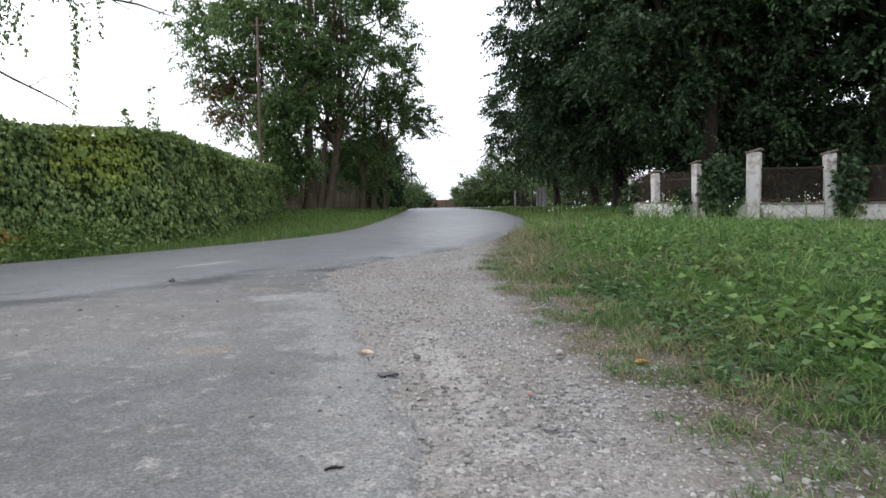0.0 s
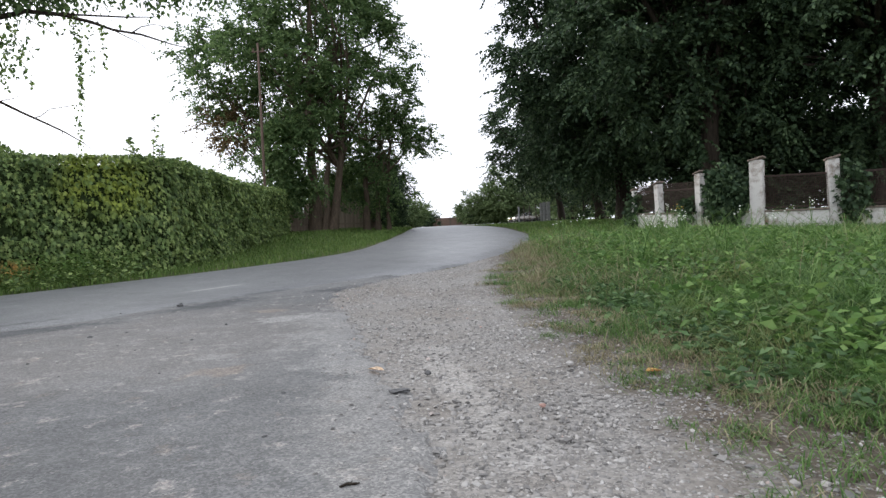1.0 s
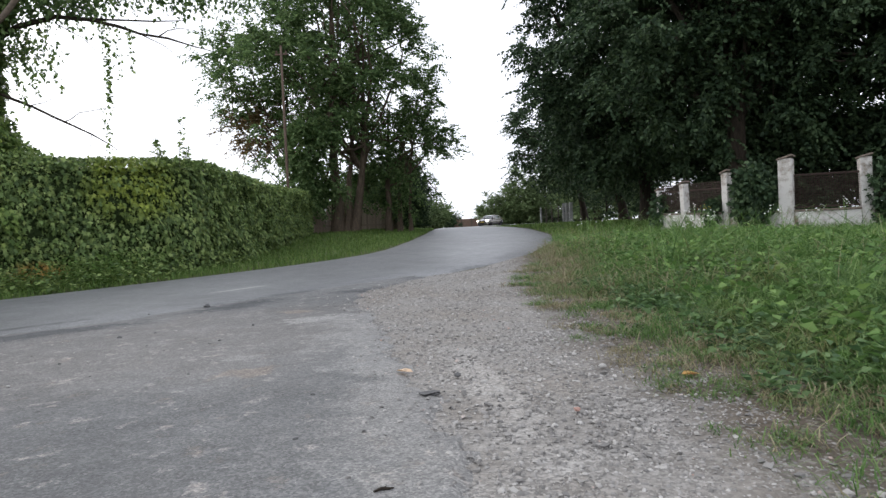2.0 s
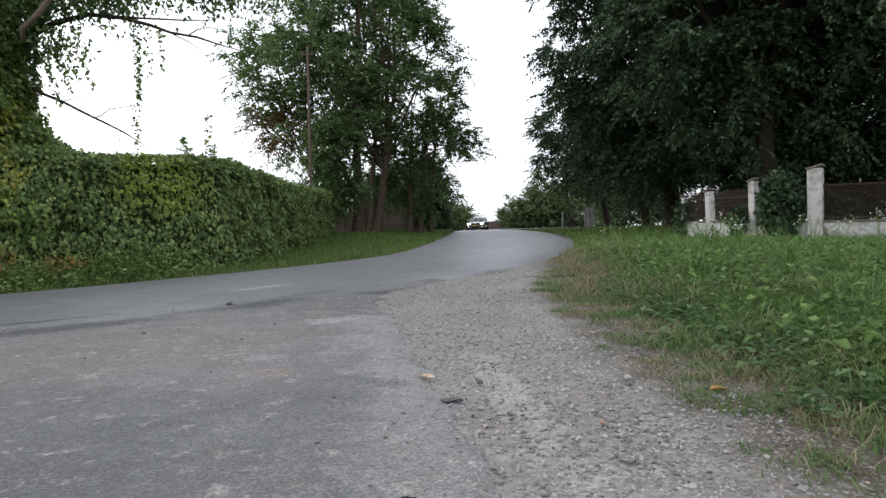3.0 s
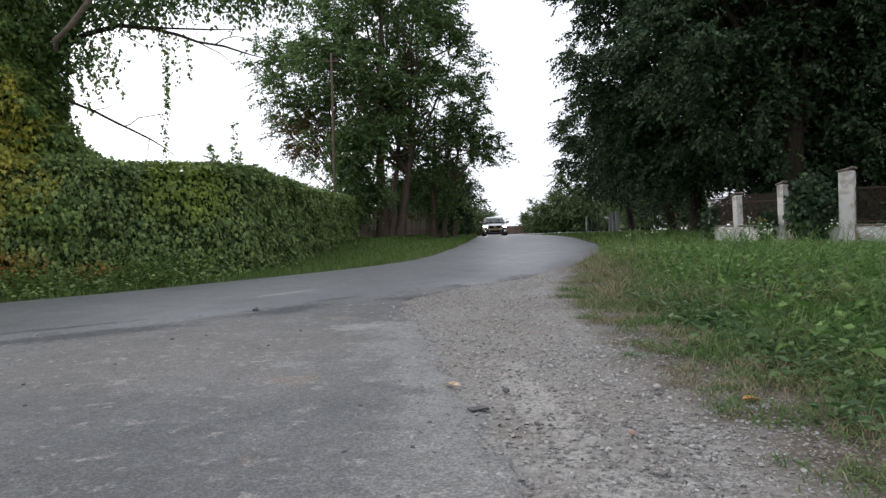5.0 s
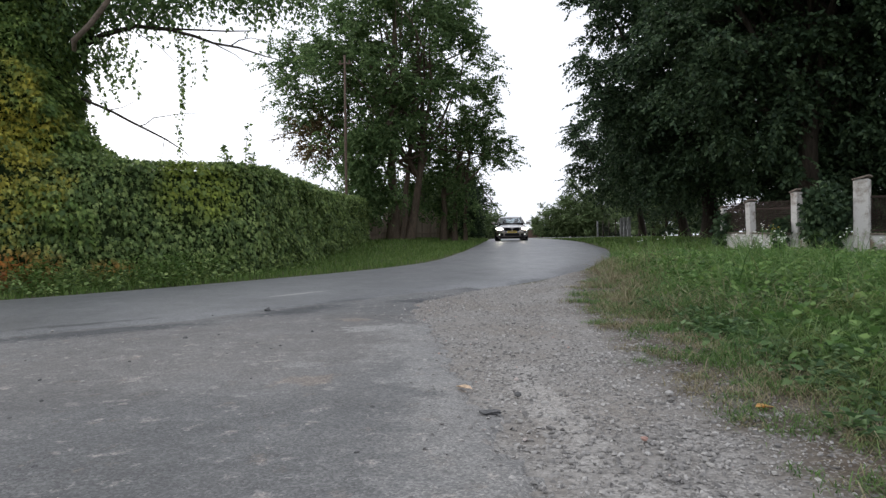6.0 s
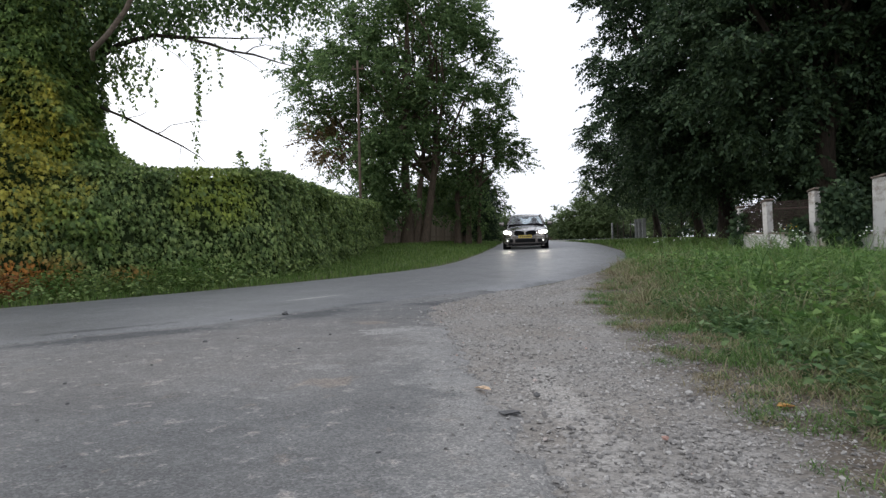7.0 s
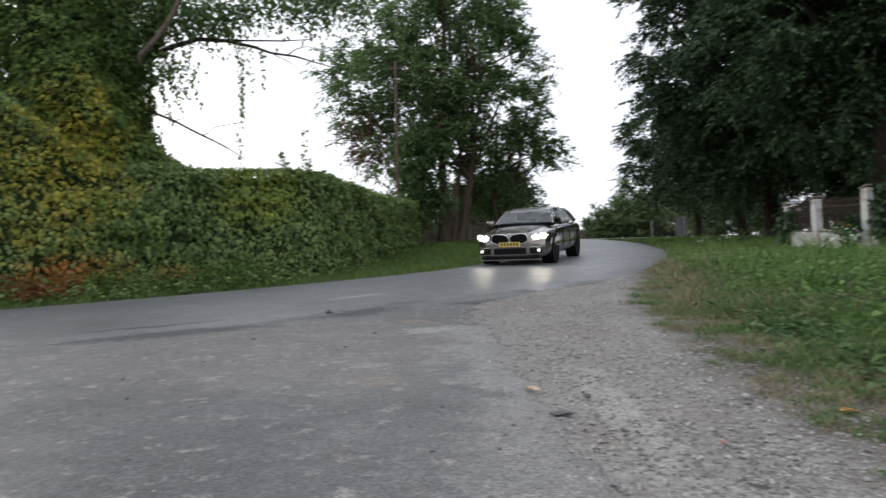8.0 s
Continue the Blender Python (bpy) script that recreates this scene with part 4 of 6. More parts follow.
    put("creeper", leaves("creeper", P, along, r.uniform(0.075, 0.15, len(P)), IVY_TREE, PALM, 0.3, r, np.column_stack([np.cos(a), np.sin(a), np.full(n, 0.55)])), ob)
    # dark barrel under the coat, coloured as the shade between its leaves
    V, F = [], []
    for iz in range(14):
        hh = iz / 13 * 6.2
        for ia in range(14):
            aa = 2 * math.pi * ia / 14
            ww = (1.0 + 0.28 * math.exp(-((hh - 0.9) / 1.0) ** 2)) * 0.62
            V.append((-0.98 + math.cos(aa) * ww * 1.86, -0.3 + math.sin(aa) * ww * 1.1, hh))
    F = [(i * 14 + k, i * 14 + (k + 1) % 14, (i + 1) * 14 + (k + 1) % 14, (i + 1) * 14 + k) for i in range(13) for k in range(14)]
    put("inner_thicket", mesh_of("inner_thicket", V, F, INNER, True), ob, "dark inner sheet for the shade between the leaves")
    # leafy canopy on the upper limbs
    C = np.array([(-3.2, 0, 6.6), (-2.2, -0.5, 6.8), (-1.2, -0.6, 6.4), (-0.3, -0.6, 6.3), (0.6, -0.3, 5.9), (1.3, 0, 5.9), (1.9, 0, 5.65), (2.6, 0, 5.6), (3.3, 0.1, 5.7), (4.0, 0.2, 5.75), (4.6, 0.2, 5.9), (0.9, -0.3, 5.3), (0.4, -0.3, 5.0),
                  (1.4, 0, 5.35), (2.2, 0, 5.35), (2.9, 0, 6.3), (1.5, 0, 6.7), (0.2, 0, 7.4), (-1.5, 0, 7.8), (3.8, 0, 6.8), (5.0, 0.3, 6.3), (-2.6, -0.3, 7.4), (5.2, 0.2, 5.6), (0.75, 0, 4.6), (4.5, 0, 5.3)])
    per = 460
    own = np.repeat(np.arange(len(C)), per)
    q = r.normal(size=(len(own), 3)) * np.array([0.42, 0.4, 0.2])
    P = C[own] + q
    along = r.normal(size=P.shape) * 0.6 + np.array([0, 0, -0.7])
    put("crown", leaves("crown", P, along, r.uniform(0.07, 0.14, len(P)), CROWN_L, LEAF, 1.0, r), ob)
    # hanging creeper strands
    for (sx, sz, ln, k) in ((2.77, 4.95, 1.65, 120), (1.0, 4.9, 1.0, 70), (1.2, 4.8, 0.95, 60), (1.5, 4.9, 1.25, 45), (3.25, 4.75, 0.8, 24), (3.0, 4.8, 1.0, 22), (0.85, 4.4, 1.1, 70), (2.72, 3.3, 0.9, 30), (1.05, 4.5, 0.9, 50)):
        k = int(k * 1.7)
        t = r.uniform(0, 1, k) ** 1.2
        drift = 0.35 if sx < 2 else 0.03
        P = np.column_stack([sx + drift * t + r.normal(0, 0.04, k) * (1.4 - t), r.normal(0, 0.04, k), sz - ln * t])
        put("strand", leaves("strand", P, r.normal(0, 0.6, (k, 3)) + (0, 0, -0.8), r.uniform(0.045, 0.085, k), IVY, LOBED, 0.8, r), ob, "hanging strand of creeper")["kind"] = "stuff"
    return ob


clad_tree()

# ---- plank fence behind the left trees ----
def rail_mesh(ln):
    bm = bm_box(ln, 0.05, 0.09, 0.008)
    me = bpy.data.meshes.new("rail")
    bm.to_mesh(me)
    bm.free()
    me.materials.append(BOARD)
    return me


def plank_fence():
    a, b = np.array((-8.3, 31.2)), np.array((-4.6, 45.0))
    d = b - a
    ln = np.linalg.norm(d)
    yaw = math.degrees(math.atan2(d[1], d[0]))
    ob = empty("plank_fence", pose(0, 0, 0), "weathered brown upright plank fence behind the trees", "fence")
    k = int(ln / 0.16)
    bm = bm_box(0.145, 0.025, 1.85, 0.006, (0, 0, 0.925))
    me = bpy.data.meshes.new("plank")
    bm.to_mesh(me)
    bm.free()
    me.materials.append(BOARD)
    for i in range(k):
        p = a + d * (i + 0.5) / k
        put("plank", me, ob, at=pose(p[0], p[1], float(land(*p)) - 0.05 + RT.uniform(-0.05, 0.03), RT.uniform(-1, 1), RT.uniform(-1, 1), yaw))
    za, zb = float(land(*a)), float(land(*b))
    for hz in (0.45, 1.45):
        mid = (a + b) / 2
        put("rail", rail_mesh(ln), ob, at=pose(mid[0] + 0.05, mid[1] + 0.02, (za + zb) / 2 + hz, 0, -math.degrees(math.atan2(zb - za, ln)), yaw))
    return ob


plank_fence()

# ---- pillar fence on the other side: rendered pillars, low wall, iron mesh ----
PILLARS = [(14.2, 15.6), (12.2, 16.3), (10.2, 16.9), (8.42, 17.4), (7.50, 18.9), (6.87, 20.6), (6.52, 22.2)]


def pillar_fence():
    root = empty("pillar_fence", pose(0, 0, 0), "old garden fence of stained white pillars with rusty iron panels", "fence")
    for k, (x, y) in enumerate(PILLARS):
        z = float(land(x, y))
        nx, ny = PILLARS[min(k + 1, len(PILLARS) - 1)]
        px, py = PILLARS[max(k - 1, 0)]
        yaw = math.degrees(math.atan2(ny - py, nx - px))
        big = 0.33 if k == 3 else (0.27 if k < 4 else (0.16 if k == 6 else 0.21))
        tall = 1.86 if k == 3 else {4: 1.64, 5: 1.42, 6: 1.28}.get(k, 1.78)
        bm = bm_box(big, big, tall + 0.1, 0.02, (0, 0, tall / 2 - 0.05))
        for v in bm.verts:
            v.co += Vector((RT.normal(0, 0.008), RT.normal(0, 0.008), 0))
        pil = part("pillar", bm, RENDER_WHITE, root, "stained white rendered pillar", at=pose(x, y, z, RT.normal(0, 0.8), RT.normal(0, 0.8), yaw))
        bm = bmesh.new()
        box(bm, 0, 0, tall + 0.03, big + 0.07, big + 0.07, 0.05, 0.012, Matrix.Rotation(radians(14), 4, "Y"))
        part("cap", bm, CAP, pil, "tilted mossy concrete cap")
    for k, ((x0, y0), (x1, y1)) in enumerate(zip(PILLARS[:-1], PILLARS[1:])):
        a, b = Vector((x0, y0, float(land(x0, y0)))), Vector((x1, y1, float(land(x1, y1))))
        d = b - a
        mid = (a + b) / 2
        yaw = math.degrees(math.atan2(d.y, d.x))
        ry = -math.degrees(math.atan2(d.z, math.hypot(d.x, d.y)))
        ln = d.length - 0.3
        place = pose(*mid, 0, ry, yaw)
        part("low_wall", bm_box(ln, 0.24, 0.55, 0.015, (0, 0, 0.17)), RENDER_WHITE, root, "low stained white wall", at=place)
        part("coping", bm_box(ln, 0.30, 0.05, 0.01, (0, 0, 0.47)), CAP, root, "brown coping", at=place)
        if k == 3:
            continue
        panel = empty("iron_panel", place, "", "")
        panel.parent = root
        for hz in (0.56, 1.42 if k < 3 else 1.2):
            part("rail", bm_box(ln, 0.035, 0.04, 0.004, (0, 0, hz)), RUSTY, panel)
        bm = bmesh.new()
        c = int(ln / 0.055)
        for i in range(c):
            box(bm, -ln / 2 + (i + 0.5) * ln / c, 0, 0.99, 0.012, 0.012, 0.86)
        for i in range(15):
            box(bm, 0, 0.008, 0.59 + i * 0.057, ln, 0.008, 0.012)
        part("iron_mesh", bm, RUSTY, panel, "close rusty iron mesh")


pillar_fence()


def fence_creeper(x, y, w, d, h, n, seed, label):
    r = np.random.default_rng(seed)
    z = float(land(x, y))
    q = r.normal(size=(n, 3))
    q /= np.linalg.norm(q, axis=1, keepdims=True)
    q *= r.uniform(0.55, 1, n)[:, None] ** 0.5
    P = np.column_stack([q[:, 0] * w, q[:, 1] * d, (q[:, 2] * 0.5 + 0.5) * h])
    P += 0.08 * r.normal(size=P.shape)
    P[:, 2] = np.abs(P[:, 2])
    me = leaves("fence_creeper", P, q * 0.5 + r.normal(size=(n, 3)) * 0.4 + (0, 0, -0.6), r.uniform(0.09, 0.17, n), CROWN_R, LOBED, 0.8, r)
    return tagged(put("fence_creeper", me, at=pose(x, y, z)), label, "creeper", "creeper on the pillar fence", "stuff")


fence_creeper(7.85, 18.05, 0.45, 0.62, 1.8, 2400, 61, "dark creeper that fills a bay of the pillar fence")
fence_creeper(10.55, 16.7, 0.32, 0.3, 1.7, 700, 62, "bright creeper climbing a fence pillar")
# the leaves at the last pillar are made up, to keep it dim
fence_creeper(6.5, 22.0, 0.30, 0.3, 1.15, 460, 64, "dark leaves added to dim and hide the last fence pillar")
fence_creeper(7.3, 19.3, 0.3, 0.35, 0.9, 420, 63, "small bush of creeper at the fence foot")

# grey panel fence and concrete posts further along
def panel_fence():
    root = empty("panel_fence", pose(0, 0, 0), "fence of narrow pale concrete posts and dark wire", "fence")
    pts = [(7.05, 44.5), (6.95, 45.4), (6.85, 46.3), (6.75, 48.5), (6.6, 51.0), (6.45, 53.5), (6.3, 56.0)]
    for k, (x, y) in enumerate(pts):
        z = float(land(x, y))
        wide = 0.24 if k < 3 else (0.13 if k == 6 else 0.06)
        part("post", bm_box(wide, 0.12, 1.45, 0.015, (0, 0, 0.68)), CONCRETE if k < 3 or k == 6 else RUSTY, root, "pale concrete post" if k < 3 or k == 6 else "thin rusty post", at=pose(x, y, z, 0, RT.normal(0, 1.2), 0))
    for (x0, y0), (x1, y1) in zip(pts[:-1], pts[1:]):
        z0, z1 = float(land(x0, y0)), float(land(x1, y1))
        ln = math.hypot(x1 - x0, y1 - y0)
        bm = bmesh.new()
        c = max(3, int(ln / 0.3))
        for i in range(c):
            box(bm, -ln / 2 + (i + 0.5) * ln / c, 0, 0.6, 0.012, 0.012, 1.15)
        for i in range(5):
            box(bm, 0, 0, 0.08 + i * 0.25, ln, 0.008, 0.01)
        part("wire_mesh", bm, BLACK, root, "dark wire mesh", at=pose((x0 + x1) / 2, (y0 + y1) / 2, (z0 + z1) / 2, 0, 0, math.degrees(math.atan2(y1 - y0, x1 - x0))))


panel_fence()


# ---- poles ----
def pole(x, y, h, r0, label):
    z = float(land(x, y))
    ob = empty("utility_pole", pose(x, y, z), label, "utility pole", "poles")
    put("shaft", tubes("shaft", [[(0, 0, -0.2, r0), (0, 0, h * 0.5, r0 * 0.9), (0, 0, h, r0 * 0.75)]], POLE, 10), ob)
    bm = bmesh.new()
    for s in (-1, 1):
        box(bm, s * 0.22, 0, h - 0.3, 0.07, 0.07, 0.14, 0.02)
    box(bm, 0, 0, h - 0.4, 0.6, 0.07, 0.08, 0.01)
    part("crossarm", bm, POLE, ob)
    return ob


pole(-8.3, 29.4, 8.9, 0.068, "brown wooden utility pole behind the hedge")
pole(-5.1, 104, 7.2, 0.075, "thin wooden utility pole far up the road")

# far low building with a pale red roof
def far_house():
    x, y = -1.0, 185
    ob = empty("far_house", pose(x, y, float(land(x, y)) - 0.5, 0, 0, 8), "low far house with a faded red roof", "house")
    part("wall", bm_box(9, 7, 3.0, 0.03, (0, 0, 1.5)), CONCRETE, ob, "grey wall")
    bm = bmesh.new()
    v = [bm.verts.new(c) for c in ((-4.9, -3.9, 3), (4.9, -3.9, 3), (4.9, 3.9, 3), (-4.9, 3.9, 3), (-4.9, 0, 4.6), (4.9, 0, 4.6))]
    for f in ((0, 1, 5, 4), (2, 3, 4, 5), (1, 2, 5), (3, 0, 4), (3, 2, 1, 0)):
        bm.faces.new([v[i] for i in f])
    part("roof", bm, ROOF_RED, ob, "faded red roof")
    for wx in (-2.6, 0, 2.6):
        part("window", bm_box(1.1, 0.08, 1.1, 0.02, (wx, -3.5, 1.7)), BLACK, ob, "dark window")


far_house()


def garden_wall():
    """A low wall beyond the crest, in bays with piers and a coping."""
    x0, y, n, bay = -3.0, 111.0, 4, 1.75
    ob = empty("garden_wall", pose(0, 0, 0), "low reddish-brown wall with a coping beyond the bend", "wall")
    for k in range(n):
        x = x0 + (k + 0.5) * bay
        z = float(land(x, y))
        part("wall_bay", bm_box(bay - 0.24, 0.2, 1.55, 0.01, (0, 0, 0.72)), ROOF_RED, ob, at=pose(x, y, z))
        part("coping", bm_box(bay - 0.24, 0.28, 0.07, 0.01, (0, 0, 1.53)), CAP, ob, at=pose(x, y, z))
    for k in range(n + 1):
        x = x0 + k * bay
        part("pier", bm_box(0.24, 0.26, 1.75, 0.015, (0, 0, 0.8)), CAP, ob, at=pose(x, y, float(land(x, y))))


garden_wall()

# ---- grass, weeds and stones ----
rg = np.random.default_rng(99)
ROAD_POLY = np.concatenate([LE, RE[::-1]])
APRON_POLY = np.concatenate([AI, AO[::-1]])
GRAVEL_POLY = np.concatenate([GI, GO[::-1]])


def scatter(n, x0, x1, y0, y1, thin=None):
    x, y = rg.uniform(x0, x1, n), rg.uniform(y0, y1, n)
    k = ~(inside(ROAD_POLY, x, y) | inside(APRON_POLY, x, y) | inside(GRAVEL_POLY, x, y))
    if thin is not None:
        k &= rg.uniform(0, 1, n) < thin(x, y)
    return x[k], y[k]


def edge_x(y):
    """Where the grass begins beside the gravel."""
    return np.interp(y, GO[:, 1], GO[:, 0])


def grass(name, x, y, h0, h1, mat, label, lean=0.5, width=0.006):
    n = len(x)
    h = rg.uniform(h0, h1, n)
    me = blades(name, x, y, h, rg.uniform(0.1, 1, n) * lean * 2, rg.uniform(0.6, 1.3, n) * width, mat, rg)
    return tagged(put(name, me), label, "grass", "", "stuff")


def away(x, y):
    """Metres into the grass from the gravel, with ragged bays and tongues."""
    return x - edge_x(y) + 0.30 * wobble(x, y, 1.6, 7.0) + 0.16 * wobble(x, y, 4.5, 3.0)


def sward(name, n, x0, x1, y0, y1, h0, h1, mat, label, width, thin, grow=0.9):
    x, y = rg.uniform(x0, x1, n), rg.uniform(y0, y1, n)
    k = ~(inside(ROAD_POLY, x, y) | inside(APRON_POLY, x, y))
    d = away(x, y)
    k &= (d > -0.12) & (rg.uniform(0, 1, n) < thin(x, y, d))
    x, y, d = x[k], y[k], d[k]
    n = len(x)
    h = rg.uniform(h0, h1, n) * (0.35 + 0.65 * smoothstep(0, grow, d)) * (0.65 + 0.7 * smoothstep(-0.4, 0.5, wobble(x, y, 1.1, 12.0)))
    me = blades(name, x, y, h, rg.uniform(0.5, 2.4, n), rg.uniform(0.6, 1.3, n) * width, mat, rg)
    return tagged(put(name, me), label, "grass", "", "stuff")


sward("meadow_grass", 92000, 0.5, 5.5, 1.0, 8.5, 0.05, 0.19, GRASS, "green meadow grass with dry tufts beside the gravel", 0.005,
      lambda x, y, d: (0.07 + 0.93 * smoothstep(0.15, 1.0, d)) * (0.32 + 0.68 * smoothstep(-0.3, 0.12, wobble(x, y, 2.9, 21.0) + 0.25 * (d - 0.7))))
sward("meadow_grass", 46000, 0.8, 12, 8.0, 19, 0.06, 0.20, GRASS, "green meadow grass towards the pillar fence", 0.011, lambda x, y, d: 0.3 + 0.7 * smoothstep(0.0, 1.2, d))
x, y = scatter(12000, 2.0, 9, 19, 48)
grass("meadow_grass", x, y, 0.06, 0.18, VERGE, "short grass along the far verge", 0.5, 0.022)
sward("dry_grass", 26000, 0.5, 3.4, 1.0, 13, 0.03, 0.12, STRAW, "dry straw-coloured grass at the gravel edge", 0.004, lambda x, y, d: 0.6 * (1 - smoothstep(0.3, 1.5, d)) * smoothstep(-0.25, 0.2, wobble(x, y, 3.3, 31.0)) + 0.12, 0.3)
sward("dry_grass", 15000, 0.6, 4, 5.5, 15, 0.08, 0.28, STRAW, "yellowed grass on the bank beside the road", 0.006, lambda x, y, d: 0.55 * (1 - smoothstep(0.4, 2.4, d)) + 0.05, 0.5)
sward("dry_stalks", 900, 1.0, 5, 2.5, 14, 0.2, 0.5, STRAW, "thin dry grass stalks", 0.004, lambda x, y, d: 0.3 + 0 * x)
sward("tall_grass", 13000, 1.2, 6, 2.6, 10, 0.12, 0.34, GRASS, "taller arching grass among the weeds", 0.006, lambda x, y, d: smoothstep(0.5, 1.4, d) * (0.15 + 0.85 * smoothstep(-0.2, 0.25, wobble(x, y, 1.9, 41.0))))
sward("tall_grass", 5200, 1.5, 7.5, 6.5, 14, 0.28, 0.62, GRASS, "tall seeding grass along the crest of the bank", 0.008, lambda x, y, d: 0.12 + 0.5 * smoothstep(0.0, 0.3, wobble(x, y, 1.1, 81.0)))
x, y = scatter(46000, -13, -2.2, 6, 24)
grass("verge_grass", x, y, 0.06, 0.17, VERGE, "short green grass between the road and the hedge", 0.5, 0.012)
x, y = scatter(26000, -9, -2, 23, 60)
grass("verge_grass", x, y, 0.08, 0.22, VERGE, "short green grass before the plank fence", 0.5, 0.022)


def tufts(n, x0, x1, y0, y1, d0, d1, label, mat):
    """Low separate tufts on the bare edge."""
    x, y = rg.uniform(x0, x1, n * 14), rg.uniform(y0, y1, n * 14)
    d = away(x, y)
    k = np.flatnonzero((d > d0) & (d < d1))[:n]
    cx, cy = np.repeat(x[k], 70), np.repeat(y[k], 70)
    s = np.repeat(rg.uniform(0.5, 1.3, len(k)), 70)
    x, y = cx + rg.normal(0, 0.07, len(cx)) * s, cy + rg.normal(0, 0.07, len(cx)) * s
    me = blades("grass_tufts", x, y, rg.uniform(0.02, 0.065, len(x)) * s, rg.uniform(0.5, 2.2, len(x)), rg.uniform(0.003, 0.006, len(x)), mat, rg, 0.03)
    tagged(put("grass_tufts", me), label, "grass", "", "stuff")


tufts(130, 0.3, 2.4, 1.5, 11, -0.12, 0.5, "low grass tufts on the bare dusty edge", GRASS)
tufts(110, 0.3, 2.4, 1.5, 11, -0.15, 0.6, "withered low tufts on the bare dusty edge", STRAW)


sward("meadow_grass", 14000, 0.9, 7, -5, 1.0, 0.05, 0.19, GRASS, "meadow grass behind the standing point", 0.006, lambda x, y, d: 0.1 + 0.9 * smoothstep(0.1, 1.1, d))


def weed_patch(n, x0, x1, y0, y1, h0, h1, size, label, mat, thin=None):
    """Broad-leaved weeds: a stem with leaves set along it."""
    x, y = scatter(n, x0, x1, y0, y1, thin)
    n = len(x)
    per = 9
    h = rg.uniform(h0, h1, n)
    t = rg.uniform(0.1, 1, (n, per))
    a = rg.uniform(0, 2 * np.pi, (n, per))
    P = np.stack([x[:, None] + 0.03 * np.cos(a), y[:, None] + 0.03 * np.sin(a), land(x, y)[:, None] - 0.03 + h[:, None] * t], -1).reshape(-1, 3)
    D = np.stack([np.cos(a), np.sin(a), rg.uniform(-0.3, 0.7, a.shape)], -1).reshape(-1, 3)
    me = leaves("weeds", P, D, rg.uniform(0.6, 1.2, n * per) * size, mat, LEAF, 0.35, rg)
    tagged(put("weeds", me), label, "weeds", "", "stuff")


weed_patch(1250, 1.7, 5.5, 2.3, 9, 0.02, 0.20, 0.09, "broad-leaved green weeds in the meadow", WEED)
weed_patch(3600, 0.9, 4.2, 1.5, 7.5, 0.02, 0.15, 0.065, "low broad-leaved herbs where the meadow begins", HERB, lambda x, y: smoothstep(0.25, 0.75, away(x, y)) * (0.25 + 0.75 * smoothstep(-0.15, 0.2, wobble(x, y, 1.7, 51.0))))
weed_patch(2200, 1.4, 6.0, 2.0, 12, 0.08, 0.32, 0.075, "upright leafy weeds among the grass", WEED, lambda x, y: smoothstep(0.5, 1.3, away(x, y)) * smoothstep(-0.1, 0.25, wobble(x, y, 1.3, 61.0)))
weed_patch(1300, 1.9, 7, 7, 14, 0.06, 0.27, 0.10, "taller green weeds on the bank", WEED)
weed_patch(2800, -8.9, -6.0, 9.0, 14, 0.08, 0.60, 0.065, "bushy light green weeds before the hedge", VERGE, lambda x, y: smoothstep(-1.15, -0.75, -np.abs((x + 8.1) * 0.70 - (y - 11.0) * 0.71 - 0.75)) * smoothstep(-0.2, 0.2, wobble(x, y, 0.9, 71.0)))
weed_patch(1300, -12, -5.5, 8, 16, 0.1, 0.45, 0.09, "green weeds at the foot of the hedge", IVY)
weed_patch(900, -12, -8.2, 8.3, 11.2, 0.1, 0.5, 0.085, "red-brown withered weeds at the foot of the hedge", RUST)


def weed_plant(seed, reach, count, up):
    """A rosette of long arching leaves with wavy edges and a raised midrib."""
    r = np.random.default_rng(seed)
    ob = empty("weed_plant", pose(0, 0, 0), "broad-leaved green weed with arching leaves in the grass", "weed", "broad-leaved weeds")
    for k in range(count):
        a = 2 * math.pi * k / count + r.uniform(-0.3, 0.3)
        ln = reach * r.uniform(0.65, 1.15)
        rise = up * r.uniform(0.5, 1.2)
        V, F = [], []
        n = 6
        for i in range(n + 1):
            s = i / n
            wdt = ln * 0.20 * math.sin(math.pi * min(1, s * 0.92 + 0.05)) ** 0.8 * (1 + 0.25 * math.sin(i * 2.6))
            d, h = ln * s * (1 - 0.15 * s), rise * ln * (1.5 * s - 1.45 * s * s)
            c, o = Vector((math.cos(a) * d, math.sin(a) * d, h + 0.01)), Vector((-math.sin(a), math.cos(a), 0))
            V += [c - o * wdt + Vector((0, 0, 0.02 * ln)), c, c + o * wdt + Vector((0, 0, 0.02 * ln))]
        for i in range(n):
            for q in (0, 1):
                F.append((i * 3 + q, i * 3 + q + 1, i * 3 + q + 4, i * 3 + q + 3))
        put("leaf", mesh_of("leaf", V, F, WEED, True), ob)
    return ob


kinds = [weed_plant(201, 0.20, 9, 1.0), weed_plant(202, 0.15, 8, 1.5), weed_plant(203, 0.26, 7, 0.9)]
placed = 0
